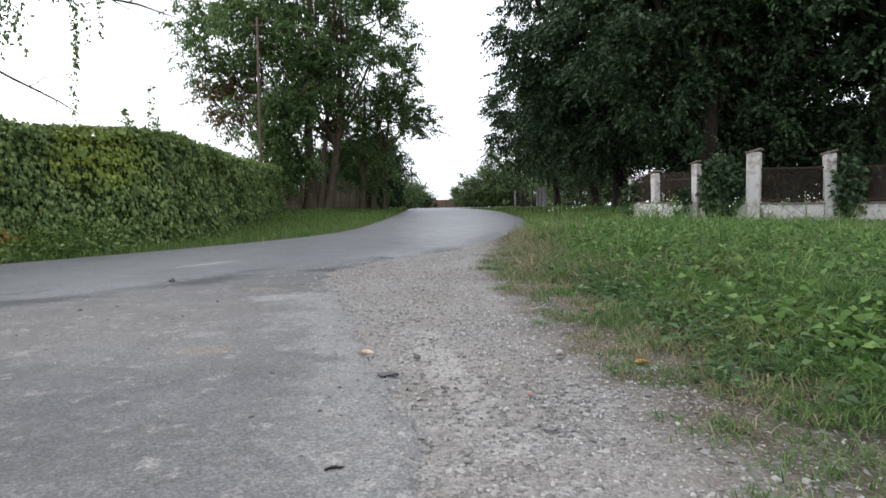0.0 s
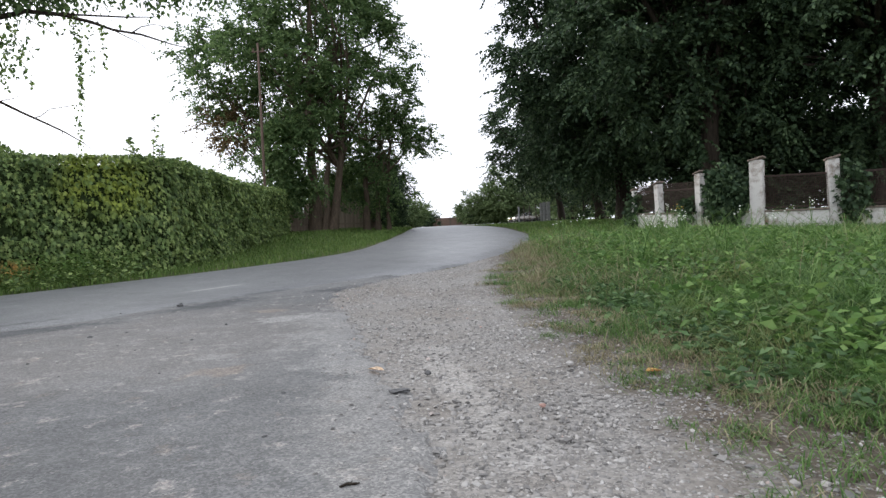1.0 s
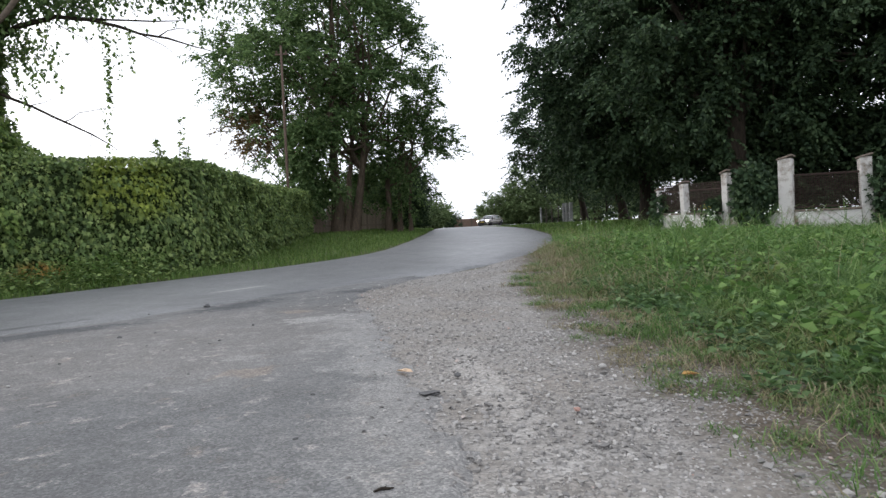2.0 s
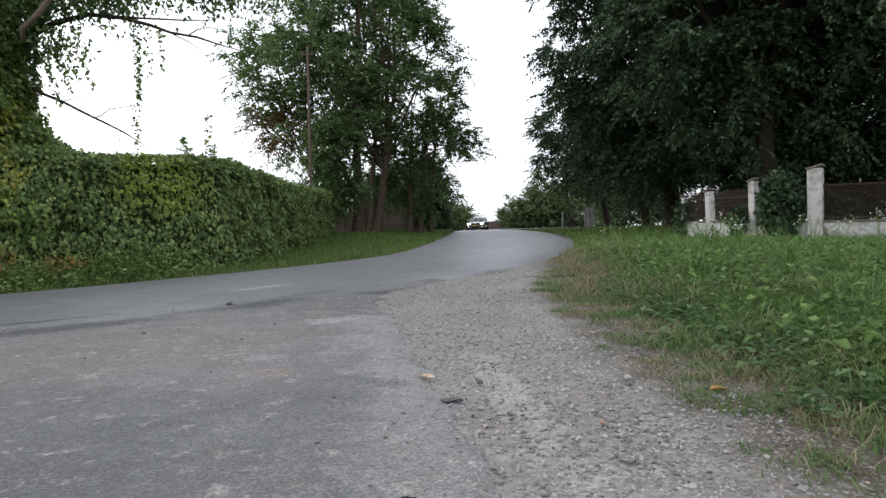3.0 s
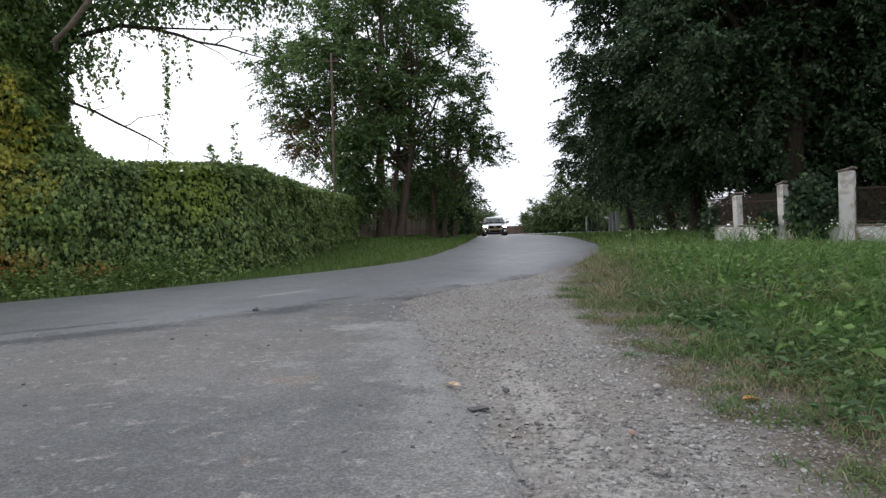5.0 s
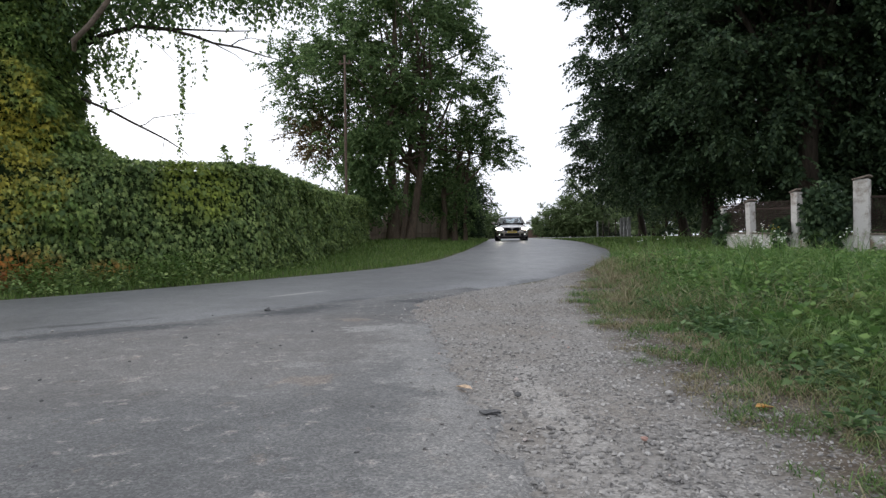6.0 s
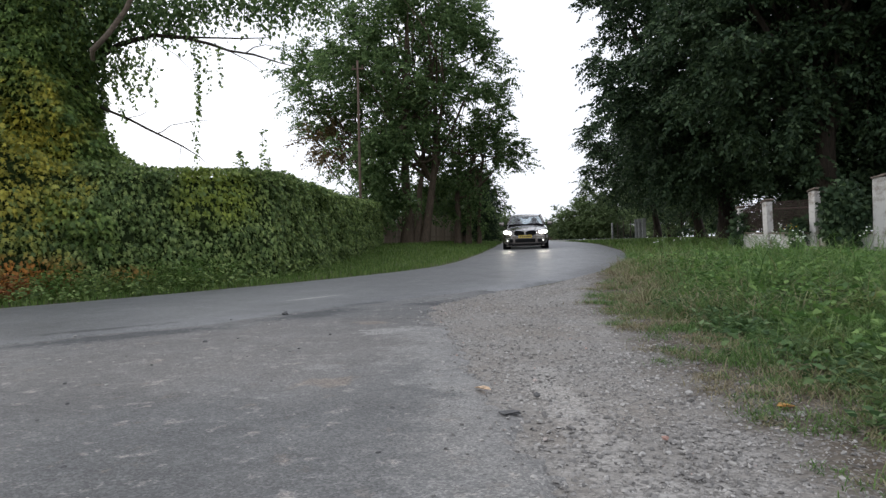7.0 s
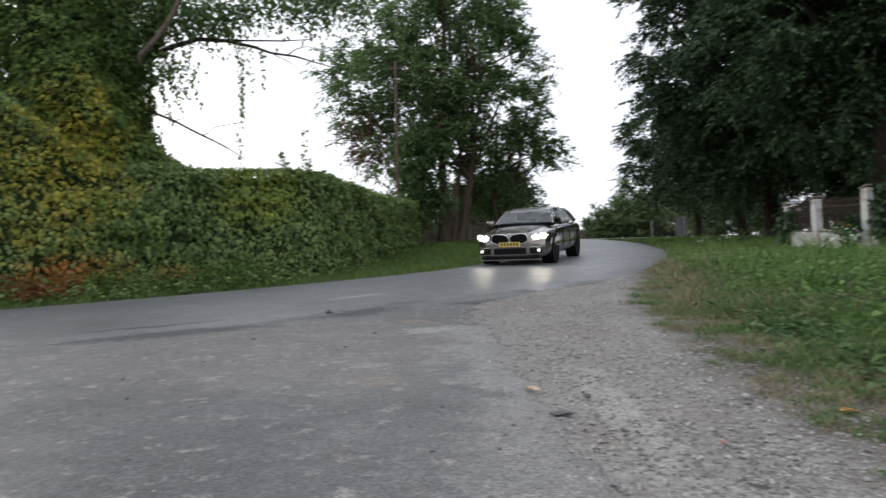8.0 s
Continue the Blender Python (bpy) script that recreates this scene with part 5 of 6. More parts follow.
for k in range(600):
    wx, wy = rg.uniform(1.5, 5.0), 2.4 + 7.0 * rg.uniform(0, 1) ** 1.3
    if float(away(np.array([wx]), np.array([wy]))[0]) < 0.75 or noise.noise(Vector((wx * 0.9, wy * 0.9, 4.0))) < -0.12:
        continue
    m = pose(wx, wy, float(land(wx, wy)) - 0.03, rg.uniform(-8, 8), rg.uniform(-8, 8), rg.uniform(0, 360))
    if placed < 3:
        kinds[placed].matrix_basis = m
    else:
        copy_thing(kinds[placed % 3], m).scale = (rg.uniform(0.65, 1.15),) * 3
    placed += 1
    if placed == 115:
        break


def flowers(pts, label, mat):
    root = []
    for (x, y, h) in pts:
        z = float(land(x, y))
        ob = empty("flower", pose(x, y, z), label, "flower", "meadow flowers")
        heads, runs = [], [bent((0, 0, -0.03), (rg.normal(0, 0.04), rg.normal(0, 0.04), h), 0.004, 0.002, 4, 0, 0.2, rg)]
        tip = runs[0][-1]
        for k in range(8):
            e = (tip[0] + rg.normal(0, 0.06), tip[1] + rg.normal(0, 0.06), tip[2] + rg.uniform(-0.08, 0.05))
            runs.append(bent(runs[0][2][:3], e, 0.002, 0.0015, 3, 0, 0.1, rg))
            heads.append(e)
        put("stem", tubes("stem", runs, WEED, 4), ob, "thin green stem")
        bm = bmesh.new()
        for e in heads:
            bmesh.ops.create_icosphere(bm, subdivisions=1, radius=rg.uniform(0.007, 0.015), matrix=Matrix.Translation(e) @ Matrix.Diagonal((1, 1, 0.6, 1)))
        part("petals", bm, mat, ob, "small pale flower heads")["kind"] = "stuff"


fl = [(2.95 + rg.normal(0, 0.12), 8.8 + rg.normal(0, 0.2), rg.uniform(0.4, 0.62)) for _ in range(6)] + [(rg.uniform(2.0, 5.0), rg.uniform(7.5, 13.5), rg.uniform(0.4, 0.7)) for _ in range(9)]
flowers(fl, "wild flower with small white heads in the meadow", WHITE_PETAL)
flowers([(rg.uniform(4.5, 7.5), rg.uniform(9, 13), rg.uniform(0.5, 0.75)) for _ in range(1)], "tall wild flower with yellow heads", YELLOW)

x = rg.uniform(-1.8, 1.9, 95000)
y = 1.0 + 12 * rg.uniform(0, 1, 95000) ** 1.6
x, y = np.concatenate([x, rg.uniform(-0.8, 2.2, 14000)]), np.concatenate([y, rg.uniform(-5, 1.0, 14000)])
k = inside(GRAVEL_POLY, x, y) & (rg.uniform(0, 1, len(x)) < 0.35 + 0.65 * smoothstep(0.0, 0.5, edge_x(y) - x + 0.25 * wobble(x, y, 2.3, 17.0)))
x, y = x[k], y[k]
tagged(put("gravel_stones", pebbles("gravel_stones", x, y, 0.005 + 0.034 * rg.uniform(0, 1, len(x)) ** 6.5, STONE, 0.0, rg)), "loose pale stones and grit on the shoulder", "gravel", "", "stuff")
x, y = rg.uniform(-7, 0.5, 40000), 1.2 + 9 * rg.uniform(0, 1, 40000) ** 1.3
k = inside(APRON_POLY, x, y)
x, y = x[k], y[k]
keep = rg.uniform(0, 1, len(x)) < 0.022 + 0.978 * smoothstep(-0.55, 0.08, x - np.interp(y, AO[:, 1], AO[:, 0]))
x, y = x[keep], y[keep]
tagged(put("road_grit", pebbles("road_grit", x, y, 0.006 + 0.026 * rg.uniform(0, 1, len(x)) ** 5, STONE, 0.017, rg)), "loose grit and stones strewn on the asphalt", "gravel", "", "stuff")


# larger broken stones trodden into the shoulder near the grass
x = rg.uniform(-0.35, 1.35, 15000)
y = 1.4 + 5.5 * rg.uniform(0, 1, 15000) ** 1.5
d = x - edge_x(y)
k = rg.uniform(0, 1, len(x)) < smoothstep(-1.1, -0.25, d) * (1 - smoothstep(0.0, 0.35, d))
x, y = x[k], y[k]
tagged(put("broken_stones", pebbles("broken_stones", x, y, 0.009 + 0.02 * rg.uniform(0, 1, len(x)) ** 4, STONE, 0.0, rg)), "broken grey stones trodden into the dusty shoulder", "gravel", "", "stuff")
# stones strewn past the gravel, thinning out into the grass
x = rg.uniform(0.4, 2.6, 40000)
y = 1.0 + 10 * rg.uniform(0, 1, 40000) ** 1.4
d = away(x, y)
k = (d > -0.1) & (rg.uniform(0, 1, len(x)) < 1 - smoothstep(-0.1, 0.7, d)) & ~inside(GRAVEL_POLY, x, y)
x, y = x[k], y[k]
tagged(put("edge_stones", pebbles("edge_stones", x, y, 0.005 + 0.024 * rg.uniform(0, 1, len(x)) ** 5, STONE, -0.012, rg)), "loose stones in the bare soil of the edge", "gravel", "", "stuff")


def stone(x, y, s, mat, label):
    """One larger stone with its own broken shape."""
    bm = bmesh.new()
    bmesh.ops.create_icosphere(bm, subdivisions=1, radius=0.5)
    for v in bm.verts:
        v.co = Vector((v.co.x * RT.uniform(0.7, 1.15), v.co.y * RT.uniform(0.55, 0.9), v.co.z * RT.uniform(0.4, 0.65))) * s
    ob = part("stone", bm, mat, None, at=pose(x, y, float(land(x, y)) + 0.012 + s * 0.12, 0, 0, RT.uniform(0, 360)))
    return tagged(ob, label, "stone", "stones on the asphalt and gravel")


DARK_STONES = [(-2.85, 6.73, 0.10), (-2.83, 4.98, 0.055), (-2.95, 3.54, 0.03), (-2.57, 3.09, 0.03), (-2.09, 2.95, 0.035), (-2.49, 2.79, 0.03), (-2.27, 3.66, 0.02), (-1.87, 5.31, 0.04), (-2.13, 4.78, 0.025), (-1.92, 4.54, 0.025),
               (-0.12, 3.31, 0.05), (-0.81, 3.06, 0.03), (-0.96, 3.08, 0.02)]
PALE_STONES = [(-4.33, 5.38, 0.038), (-2.65, 3.51, 0.030), (-0.72, 4.13, 0.038), (-0.65, 4.17, 0.026), (0.67, 2.74, 0.038), (0.63, 3.36, 0.053), (0.38, 3.49, 0.045), (-0.86, 5.09, 0.038), (-0.23, 5.73, 0.045), (0.2, 4.86, 0.038), (-0.13, 2.22, 0.038), (-0.34, 2.6, 0.026)]
for sx, sy, ss in DARK_STONES:
    stone(sx, sy, ss, DARK_CHIP, "dark broken stone lying on the asphalt")
for sx, sy, ss in PALE_STONES:
    stone(sx, sy, ss, STONE, "pale broken stone lying loose on the ground")
for k in range(44):
    sx, sy = RT.uniform(-3.6, -0.5), 2.0 + 5.0 * RT.uniform(0, 1) ** 1.2
    if sx < float(np.interp(sy, AO[:, 1], AO[:, 0])) - 0.1:
        stone(sx, sy, RT.uniform(0.012, 0.034), DARK_CHIP if k % 3 else STONE, "small broken stone lying on the asphalt")
stone(0.38, 2.66, 0.04, BRICK_CHIP, "reddish brick chip on the gravel")


def fallen_leaf(x, y, s, yaw, mat, label, lift=0.02):
    bm = bmesh.new()
    v = [bm.verts.new((a * s, b * s, c * s)) for a, b, c in ((0, -0.6, 0.02), (0.35, -0.25, 0.14), (0.4, 0.15, 0.2), (0, 0.65, 0.1), (-0.4, 0.2, 0.24), (-0.35, -0.25, 0.12), (0, 0, 0.03))]
    for i in range(6):
        bm.faces.new((v[i], v[(i + 1) % 6], v[6]))
    bmesh.ops.solidify(bm, geom=bm.faces[:], thickness=0.0015)
    me = bpy.data.meshes.new("fallen_leaf")
    bm.to_mesh(me)
    bm.free()
    me.materials.append(mat)
    tagged(put("fallen_leaf", me, at=pose(x, y, float(land(x, y)) + lift, 0, 0, yaw)), label, "leaf", "fallen leaves")


fallen_leaf(-0.40, 3.41, 0.08, 70, FALLEN_PALE, "curled tan fallen leaf on the asphalt edge")
fallen_leaf(1.01, 3.16, 0.085, 110, FALLEN, "orange fallen leaf at the grass edge", 0.005)
bm = bm_box(0.075, 0.05, 0.012, 0.004)
for v in bm.verts:
    v.co += Vector((RT.normal(0, 0.008), RT.normal(0, 0.008), RT.normal(0, 0.002)))
tagged(part("asphalt_chip", bm, DARK_CHIP, None, at=pose(-0.24, 2.99, float(land(-0.24, 2.99)) + 0.018, 0, 0, 20)), "flat dark chip broken from the asphalt", "stone")

tagged(put("twig", tubes("twig", [[(-0.05, -0.01, 0.006, 0.006), (-0.01, 0.004, 0.012, 0.008), (0.03, 0.0, 0.009, 0.007), (0.055, 0.012, 0.006, 0.003)], [(0.0, 0.003, 0.012, 0.004), (0.02, 0.022, 0.016, 0.002)]], BARK_DARK, 6),
           at=pose(-0.32, 1.94, float(land(-0.32, 1.94)) + 0.016, 0, 0, 15) @ Matrix.Diagonal((0.6, 0.6, 0.6, 1))), "short dark broken twig lying on the asphalt", "twig")

# the largest stones of the shoulder, one by one
SHAPES = []
for k in range(8):
    bm = bm_box(1, 0.72, 0.36)
    for v in bm.verts:
        v.co = Vector((v.co.x * RT.uniform(0.5, 1.1), v.co.y * RT.uniform(0.5, 1.1), v.co.z * RT.uniform(0.5, 1.1)))
    me = bpy.data.meshes.new("gravel_stone")
    bm.to_mesh(me)
    bm.free()
    me.materials.append(GRIT[k % 3])
    SHAPES.append(me)
for k in range(280):
    sy = 1.7 + 4.3 * RT.uniform(0, 1) ** 1.5
    sx = float(edge_x(sy)) - 1.15 * RT.uniform(0, 1) ** 1.3 + 0.15
    size = 0.016 + 0.028 * RT.uniform(0, 1) ** 2.5
    put("gravel_stone", SHAPES[k % 8], SHOULDER, at=pose(sx, sy, float(land(sx, sy)) + size * 0.06, RT.normal(0, 9), RT.normal(0, 9), RT.uniform(0, 360)) @ Matrix.Diagonal((size, size, size, 1)))

# ---- the car ----
STATIONS = [(2.46, 0.52, 0.26, 0.56, 0.62), (2.41, 0.76, 0.16, 0.63, 0.71), (2.25, 0.88, 0.13, 0.69, 0.78), (1.85, 0.92, 0.14, 0.76, 0.86), (1.3, 0.93, 0.16, 0.83, 0.94),
            (0.85, 0.93, 0.17, 0.87, 0.99), (0.0, 0.93, 0.17, 0.90, 0.97), (-1.0, 0.93, 0.17, 0.94, 1.0), (-1.8, 0.92, 0.18, 0.96, 1.07), (-2.25, 0.88, 0.24, 0.95, 1.06), (-2.42, 0.80, 0.34, 0.86, 0.98)]
WHEELS = [("front_left", 0.755, 1.50), ("front_right", -0.755, 1.50), ("rear_left", 0.755, -1.47), ("rear_right", -0.755, -1.47)]
WHEEL_R = 0.335


def loft(sections, mat, name, parent, label="", level=2):
    n = len(sections[0])
    V = [p for s in sections for p in s]
    F = [(i * n + k, i * n + (k + 1) % n, (i + 1) * n + (k + 1) % n, (i + 1) * n + k) for i in range(len(sections) - 1) for k in range(n)]
    F += [tuple(range(n))[::-1], tuple((len(sections) - 1) * n + k for k in range(n))]
    ob = put(name, mesh_of(name, V, F, mat, True), parent, label)
    if level:
        m = ob.modifiers.new("soft", "SUBSURF")
        m.levels = m.render_levels = level
    return ob


def sheet(name, pts, mat, parent, label="", thick=0.012, at=None):
    """A panel with thickness, from its outline."""
    bm = bmesh.new()
    f = bm.faces.new([bm.verts.new(p) for p in pts])
    bmesh.ops.recalc_face_normals(bm, faces=[f])
    bmesh.ops.solidify(bm, geom=[f], thickness=thick)
    return part(name, bm, mat, parent, label, at=at)


def outline(w, h, power, n=28):
    """A rounded outline: half width, half height, and how square it is."""
    pts = []
    for k in range(n):
        a = 2 * math.pi * k / n
        c, q = math.cos(a), math.sin(a)
        pts.append((w * math.copysign(abs(c) ** (2 / power), c), h * math.copysign(abs(q) ** (2 / power), q)))
    return pts


def rounded(w, h, deep, power):
    """A plate of that outline with a softened front edge."""
    bm = bmesh.new()
    rings = [[bm.verts.new((x * f, y, z * f)) for x, z in outline(w, h, power)] for f, y in ((1.0, -deep / 2), (1.0, deep / 2 - 0.012), (0.94, deep / 2))]
    n = len(rings[0])
    for p, q in zip(rings, rings[1:]):
        for i in range(n):
            bm.faces.new((p[i], p[(i + 1) % n], q[(i + 1) % n], q[i]))
    bm.faces.new(rings[0])
    bm.faces.new(rings[-1][::-1])
    bmesh.ops.recalc_face_normals(bm, faces=bm.faces[:])
    return bm


def hoop(w, h, power, thick, y):
    """A round bar bent along that outline."""
    bm = bmesh.new()
    pts = outline(w, h, power)
    rings = []
    for x, z in pts:
        ln = math.hypot(x, z)
        rings.append([bm.verts.new((x + x / ln * thick * math.cos(b), y + thick * math.sin(b), z + z / ln * thick * math.cos(b))) for b in (0, 1.05, 2.09, 3.14, 4.19, 5.24)])
    for p, q in zip(rings, rings[1:] + rings[:1]):
        for i in range(6):
            bm.faces.new((p[i], p[(i + 1) % 6], q[(i + 1) % 6], q[i]))
    bmesh.ops.recalc_face_normals(bm, faces=bm.faces[:])
    return bm


def build_car():
    car = empty("car", pose(0, 0, 0), "grey-brown metallic saloon car with lit headlights driving towards the bend", "car")
    secs = []
    for (y, w, zb, zs, zt) in STATIONS:
        half = [(0.0, zb), (w * 0.75, zb), (w * 0.97, zb + 0.09), (w * 1.0, (zb + zs) / 2), (w * 0.985, zs - 0.08), (w * 0.93, zs), (w * 0.68, zt - 0.015), (w * 0.34, zt)]
        ring = half + [(0.0, zt + 0.005)] + [(-x, z) for x, z in half[:0:-1]]
        secs.append([(x, y, z) for x, z in ring])
    loft(secs, PAINT, "body", car, "grey-brown metallic body")
    # roof and pillars
    roof = [(0.55, 0.60, 1.30), (0.25, 0.61, 1.41), (-0.3, 0.61, 1.455), (-0.9, 0.60, 1.44), (-1.35, 0.57, 1.35)]
    secs = [[(x, y, z) for x, z in ((-w, zr - 0.05), (-w * 0.8, zr - 0.012), (0, zr), (w * 0.8, zr - 0.012), (w, zr - 0.05), (w * 0.8, zr - 0.06), (0, zr - 0.05), (-w * 0.8, zr - 0.06))] for y, w, zr in roof]
    loft(secs, PAINT, "roof", car, "grey-brown roof", 1)
    for s in (-1, 1):
        for run in ([(s * 0.76, 1.05, 0.95, 0.045), (s * 0.69, 0.75, 1.15, 0.035), (s * 0.60, 0.45, 1.34, 0.035)],
                    [(s * 0.82, -0.25, 0.95, 0.035), (s * 0.62, -0.3, 1.42, 0.03)],
                    [(s * 0.78, -1.75, 1.03, 0.06), (s * 0.68, -1.45, 1.25, 0.05), (s * 0.58, -1.25, 1.37, 0.04)]):
            put("window_pillar", tubes("window_pillar", [run], PAINT, 6), car)
        sheet("side_window", [(s * 0.83, 0.9, 0.96), (s * 0.63, 0.35, 1.36), (s * 0.62, -0.9, 1.39), (s * 0.80, -1.6, 1.02)][:: s], GLASS, car, "tinted side glass")
        mir = empty("wing_mirror", pose(s * 1.0, 0.72, 1.02), "", "")
        mir.parent = car
        bm = bm_box(0.22, 0.10, 0.15, 0.035)
        part("mirror_housing", bm, PAINT, mir, "grey-brown mirror housing", True)
        part("mirror_arm", bm_box(0.14, 0.05, 0.04, 0.01, (-s * 0.12, 0, -0.07)), BLACK, mir)
        # door lines and handles
        for dy in (0.62, -0.28, -1.25):
            part("door_seam", bm_box(0.012, 0.012, 0.62, 0.002, (s * 0.928, dy, 0.58)), BLACK, car)
        for dy in (-0.15, -1.1):
            part("door_handle", bm_box(0.03, 0.2, 0.03, 0.008, (s * 0.935, dy, 0.80)), PAINT, car)
    ws = sheet("windscreen", [(-0.74, 1.05, 0.985), (0.74, 1.05, 0.985), (0.59, 0.46, 1.345), (-0.59, 0.46, 1.345)], GLASS, car, "raked windscreen reflecting the sky")
    rw = sheet("rear_window", [(0.70, -1.75, 1.06), (-0.70, -1.75, 1.06), (-0.56, -1.32, 1.345), (0.56, -1.32, 1.345)], GLASS, car, "rear window")
    part("scuttle", bm_box(1.5, 0.14, 0.03, 0.01, (0, 1.08, 0.975)), BLACK, car, "black scuttle below the windscreen")
    for s in (-1, 1):
        bm = bmesh.new()
        box(bm, s * 0.36, -0.05, 0.78, 0.5, 0.14, 0.55, 0.06)
        box(bm, s * 0.36, -0.05, 1.17, 0.24, 0.10, 0.18, 0.04)
        part("seat", bm, CLOTH, car, "dark front seat", True)
        part("wiper", bm_box(0.55, 0.02, 0.015, 0.004, (s * 0.32, 1.09, 1.0)), BLACK, car)
        bm = bmesh.new()
        box(bm, s * 0.36, -1.35, 1.06, 0.24, 0.09, 0.15, 0.04)
        part("rear_headrest", bm, CLOTH, car, "dark rear headrest", True)
    bm = bmesh.new()
    for k in range(18):
        a = 2 * math.pi * k / 18
        box(bm, -0.36 + 0.18 * math.cos(a), 0.55 - 0.06 * math.sin(a), 1.0 + 0.17 * math.sin(a), 0.07, 0.03, 0.03, 0.008, Matrix.Rotation(-a + math.pi / 2, 4, "Y"))
    part("steering_wheel", bm, CLOTH, car, "dark steering wheel")
    part("rear_mirror", bm_box(0.22, 0.03, 0.06, 0.012, (0, 0.55, 1.25)), BLACK, car)
    part("dashboard", bm_box(1.4, 0.35, 0.12, 0.03, (0, 0.82, 0.93)), CLOTH, car)
    # front: twin grille, lamps, bumper openings
    for s in (-1, 1):
        g = empty("grille", pose(s * 0.232, 2.455, 0.635, -8, -s * 5), "", "")
        g.parent = car
        part("grille_backing", rounded(0.205, 0.112, 0.05, 2.8), BLACK, g, "black kidney-shaped grille opening")
        for k in range(9):
            bx = -0.165 + k * 0.041
            tall = 0.2 * (1 - abs(bx / 0.205) ** 2.8) ** (1 / 2.8)
            part("grille_bar", bm_box(0.010, 0.03, tall, 0.002, (bx, 0.025, 0)), BLACK, g)
        part("chrome_surround", hoop(0.212, 0.118, 2.8, 0.011, 0.03), CHROME, g, "bright chrome surround", True)
        h = empty("headlight", pose(s * 0.68, 2.30, 0.675, 0, -s * 7, -s * 24), "", "")
        h.parent = car
        part("headlight_housing", rounded(0.215, 0.085, 0.10, 2.3), BLACK, h, "dark headlight housing")
        part("lamp_rim", hoop(0.212, 0.083, 2.3, 0.008, 0.052), CHROME, h, "thin bright lamp rim", True)
        for lx, rr in ((-0.085, 0.053), (0.08, 0.053)):
            bm = bmesh.new()
            bmesh.ops.create_uvsphere(bm, u_segments=16, v_segments=8, radius=rr, matrix=Matrix.Translation((lx, 0.035, 0.0)) @ Matrix.Diagonal((1.8, 0.75, 1.05, 1)))
            part("headlight_lens", bm, LAMP, h, "brightly lit headlight lens", True)
        # added shelf that keeps the lenses' light off the road at the nose
        part("lamp_sill", bm_box(0.36, 0.18, 0.022, 0.006, (-s * 0.03, 0.03, -0.075)), PAINT, h)
        part("brow", bm_box(0.34, 0.11, 0.02, 0.006, (-s * 0.03, 0, 0.076)), PAINT, h)
        part("side_intake", bm_box(0.31, 0.10, 0.14, 0.04), BLACK, car, "black side air intake", at=pose(s * 0.625, 2.395, 0.345, 0, 0, -s * 26))
        bm = bmesh.new()
        bmesh.ops.create_cone(bm, cap_ends=True, segments=16, radius1=0.038, radius2=0.034, depth=0.04, matrix=Matrix.Translation((s * 0.70, 2.45, 0.35)) @ Matrix.Rotation(radians(-90), 4, "X"))
        part("fog_lamp", bm, FOG, car, "small round fog lamp")
        part("intake_trim", bm_box(0.31, 0.05, 0.022, 0.005), CHROME, car, "bright trim strip", at=pose(s * 0.62, 2.425, 0.43, 0, 0, -s * 26))
        part("tail_light", bm_box(0.30, 0.08, 0.13, 0.02, (s * 0.60, -2.385, 0.86)), flat_red, car, "red tail light")
    part("lower_intake", bm_box(0.80, 0.06, 0.15, 0.03, (0, 2.455, 0.345)), BLACK, car, "wide black lower air intake")
    for k in range(3):
        part("intake_slat", bm_box(0.74, 0.03, 0.012, 0.003, (0, 2.482, 0.30 + k * 0.04)), BLACK, car)
    part("front_lip", bm_box(1.5, 0.16, 0.035, 0.016, (0, 2.33, 0.135)), PAINT, car, "painted front lip")
    part("lip_shadow_gap", bm_box(1.36, 0.14, 0.05, 0.012, (0, 2.38, 0.195)), BLACK, car)
    plate = part("number_plate", bm_box(0.52, 0.014, 0.115, 0.004, (0, 2.475, 0.505)), PLATE, car, "yellow number plate with dark bars")
    for k in range(6):
        part("plate_bar", bm_box(0.045, 0.006, 0.06, 0.002, (-0.19 + k * 0.076, 2.484, 0.505)), PLATE_INK, plate)
    part("bonnet_badge", bm_box(0.07, 0.02, 0.05, 0.012, (0, 2.41, 0.735)), CHROME, car, "small plain round badge")
    for s in (-1, 1):
        put("bonnet_crease", tubes("bonnet_crease", [[(s * 0.38, 2.25, 0.785, 0.012), (s * 0.5, 1.6, 0.885, 0.014), (s * 0.62, 1.05, 0.955, 0.012)]], PAINT, 6), car)
    # wheels
    made = []
    for k, (nm, wx, wy) in enumerate(WHEELS):
        s = 1 if wx > 0 else -1
        bm = bmesh.new()
        bmesh.ops.create_cone(bm, cap_ends=True, segments=28, radius1=0.385, radius2=0.385, depth=0.30, matrix=Matrix.Translation((s * 0.765, wy, WHEEL_R + 0.02)) @ Matrix.Rotation(radians(90), 4, "Y"))
        part("wheel_arch", bm, BLACK, car, "dark wheel arch")
        wh = empty("wheel", pose(wx, wy, WHEEL_R), "", "")
        wh.parent = car
        bm = bmesh.new()
        n = 28
        prof = [(-0.11, 0.235), (-0.12, 0.30), (-0.09, WHEEL_R - 0.005), (0.09, WHEEL_R - 0.005), (0.12, 0.30), (0.11, 0.235)]
        rings = [[bm.verts.new((px + s * 0.025, pr * math.cos(2 * math.pi * i / n), pr * math.sin(2 * math.pi * i / n))) for i in range(n)] for px, pr in prof]
        for a, b in zip(rings, rings[1:] + rings[:1]):
            for i in range(n):
                bm.faces.new((a[i], a[(i + 1) % n], b[(i + 1) % n], b[i]))
        bmesh.ops.recalc_face_normals(bm, faces=bm.faces[:])
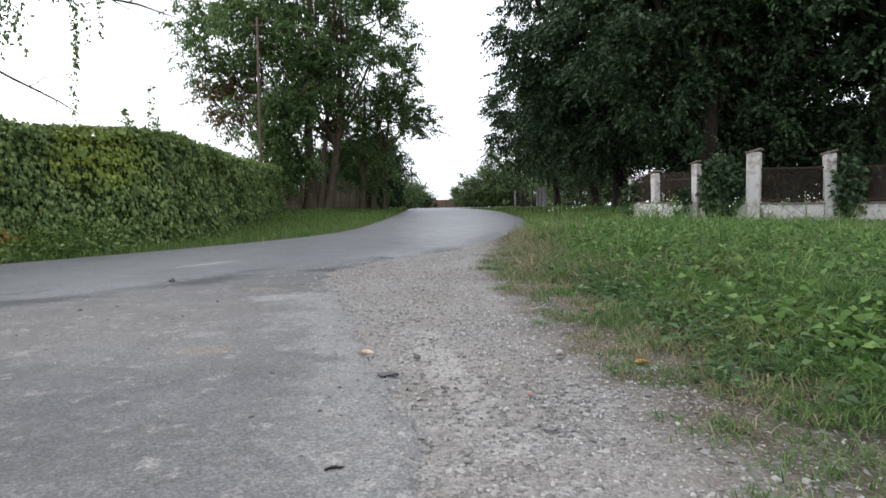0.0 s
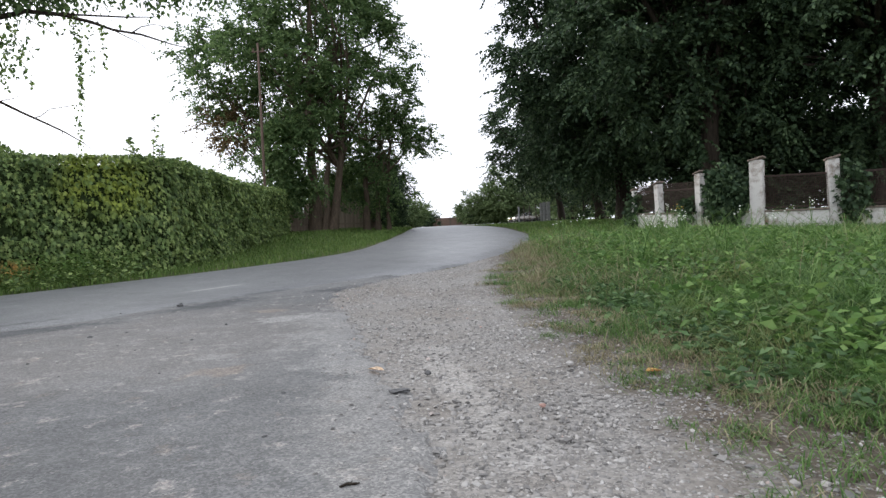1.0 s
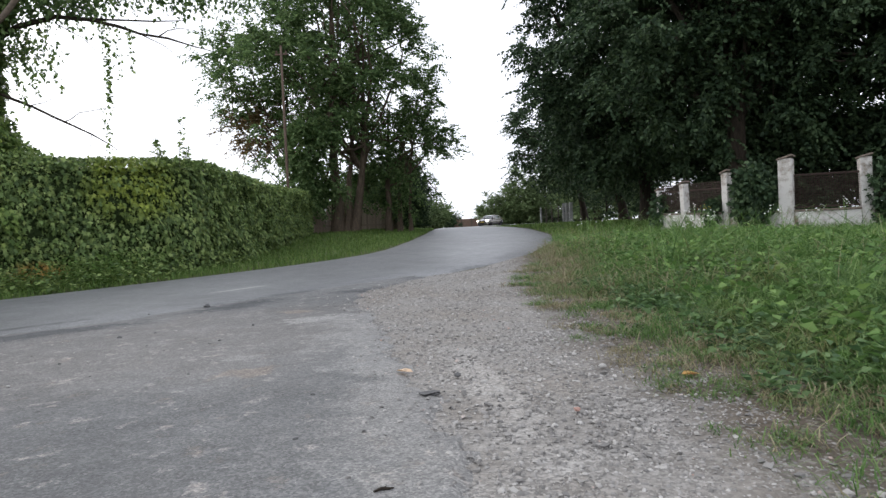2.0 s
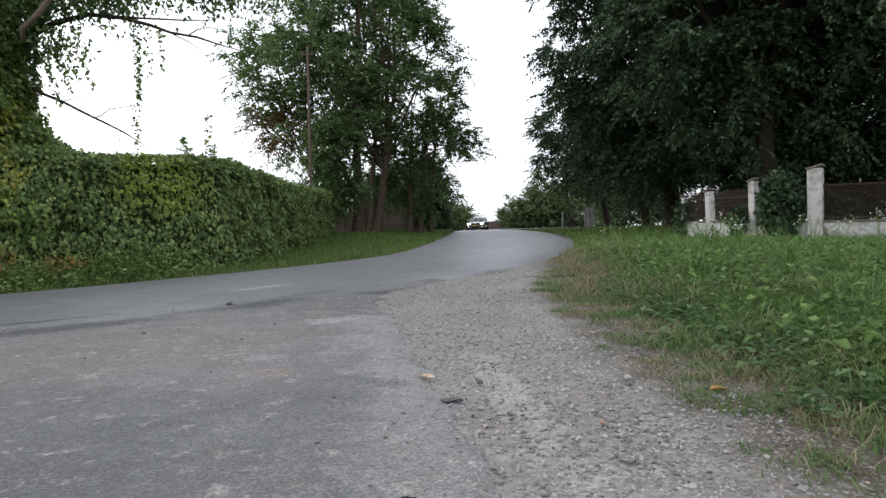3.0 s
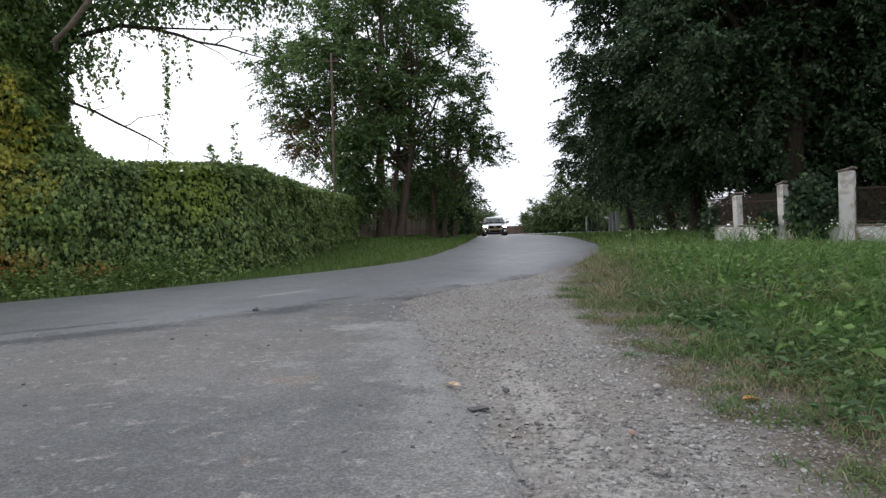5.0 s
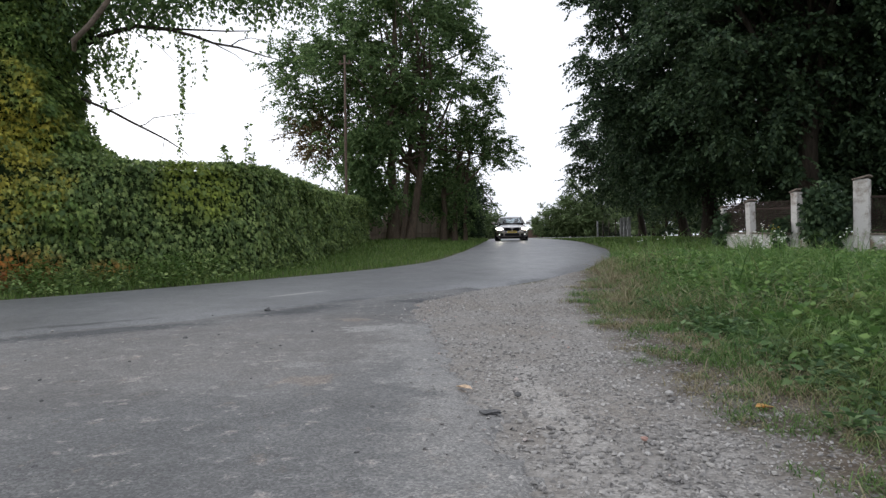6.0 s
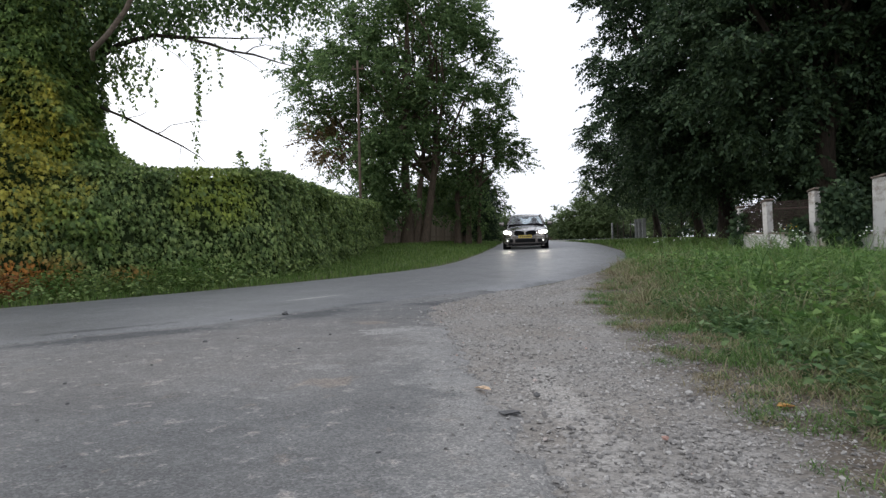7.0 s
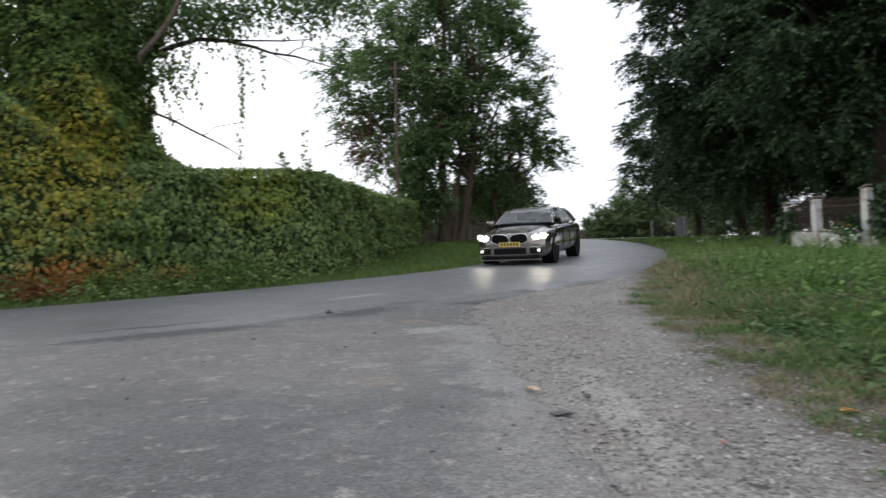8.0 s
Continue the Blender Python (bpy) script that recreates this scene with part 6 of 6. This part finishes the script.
        part("tyre", bm, TYRE, wh, "black low-profile tyre", True)
        bm = bmesh.new()
        for i in range(5):
            for o in (-0.14, 0.14):
                a = 2 * math.pi * i / 5 + o
                box(bm, s * 0.125, 0.125 * math.cos(a), 0.125 * math.sin(a), 0.03, 0.215, 0.035, 0.006, Matrix.Rotation(a, 4, "X"))
        bmesh.ops.create_cone(bm, cap_ends=True, segments=20, radius1=0.06, radius2=0.05, depth=0.06, matrix=Matrix.Translation((s * 0.115, 0, 0)) @ Matrix.Rotation(radians(90), 4, "Y"))
        bmesh.ops.create_cone(bm, cap_ends=False, segments=28, radius1=0.236, radius2=0.236, depth=0.20, matrix=Matrix.Translation((s * 0.05, 0, 0)) @ Matrix.Rotation(radians(90), 4, "Y"))
        part("rim", bm, RIM, wh, "grey spoked alloy rim")
        made.append(wh)
    return car, made


flat_red = flat_mat("red_lamp_glass", (0.35, 0.02, 0.02), 0.2, 0, 40, 0.1)
CAR, CAR_WHEELS = build_car()

# ---- what moves ----
# seconds, x, y of the car's nose along its way down the road
CAR_WAY = [(-0.6, 26.0, 103.0), (0.0, 20.0, 100.4), (0.5, 14.9, 98.0), (1.0, 9.4, 94.9), (1.5, 4.6, 91.3), (2.0, 1.8, 86.5), (2.5, -0.4, 77.5), (3.0, -1.55, 68.0), (3.5, -1.9, 62.0), (4.0, -1.86, 57.0), (4.5, -1.65, 52.0), (5.0, -1.3, 46.5),
           (5.5, -0.95, 41.0), (6.0, -0.66, 35.8), (6.5, -0.56, 30.8), (7.0, -0.54, 25.5), (7.5, -0.74, 20.0), (7.75, -0.98, 17.7), (8.0, -1.66, 15.3)]


def car_at(t):
    """Place of the nose at t, on a smooth curve through the way's points."""
    ts = [w[0] for w in CAR_WAY]
    k = min(max(int(np.searchsorted(ts, t, side="right")) - 1, 0), len(ts) - 2)
    p = [np.array(CAR_WAY[min(max(k + o, 0), len(ts) - 1)][1:]) for o in (-1, 0, 1, 2)]
    if k == len(ts) - 2:
        p[3] = 2 * p[2] - p[1] + np.array((-0.5, 0.0))
    s = (t - ts[k]) / (ts[k + 1] - ts[k])
    return 0.5 * ((2 * p[1]) + (p[2] - p[0]) * s + (2 * p[0] - 5 * p[1] + 4 * p[2] - p[3]) * s * s + (3 * p[1] - p[0] - 3 * p[2] + p[3]) * s ** 3)


def motions():
    rows, spins, rolled, last = [], [], 0.0, None
    for k in range(241):
        t = k / 30
        nose = car_at(t)
        back = car_at(max(t - 0.55, -0.55))
        d = (car_at(min(t + 0.1, 8.0)) - back)
        d = d / np.linalg.norm(d)
        yaw = math.degrees(math.atan2(-d[0], d[1]))
        mid = nose - d * 2.45
        zf, zr = (float(land(*(mid + d * 1.5))), float(land(*(mid - d * 1.47))))
        pitch = math.degrees(math.atan2(zf - zr, 2.97))
        if last is not None:
            rolled += float(np.linalg.norm(mid - last))
        last = mid
        if k % 3 == 0:
            rows.append((t, pose(mid[0], mid[1], (zf + zr) / 2 + 0.021, pitch, 0, yaw)))
        spins.append((t, rolled))
    walk(CAR, rows)
    for wh, (nm, wx, wy) in zip(CAR_WHEELS, WHEELS):
        walk(wh, [(t, pose(wx, wy, WHEEL_R, -math.degrees(s / WHEEL_R), 0, 0)) for t, s in spins])


motions()
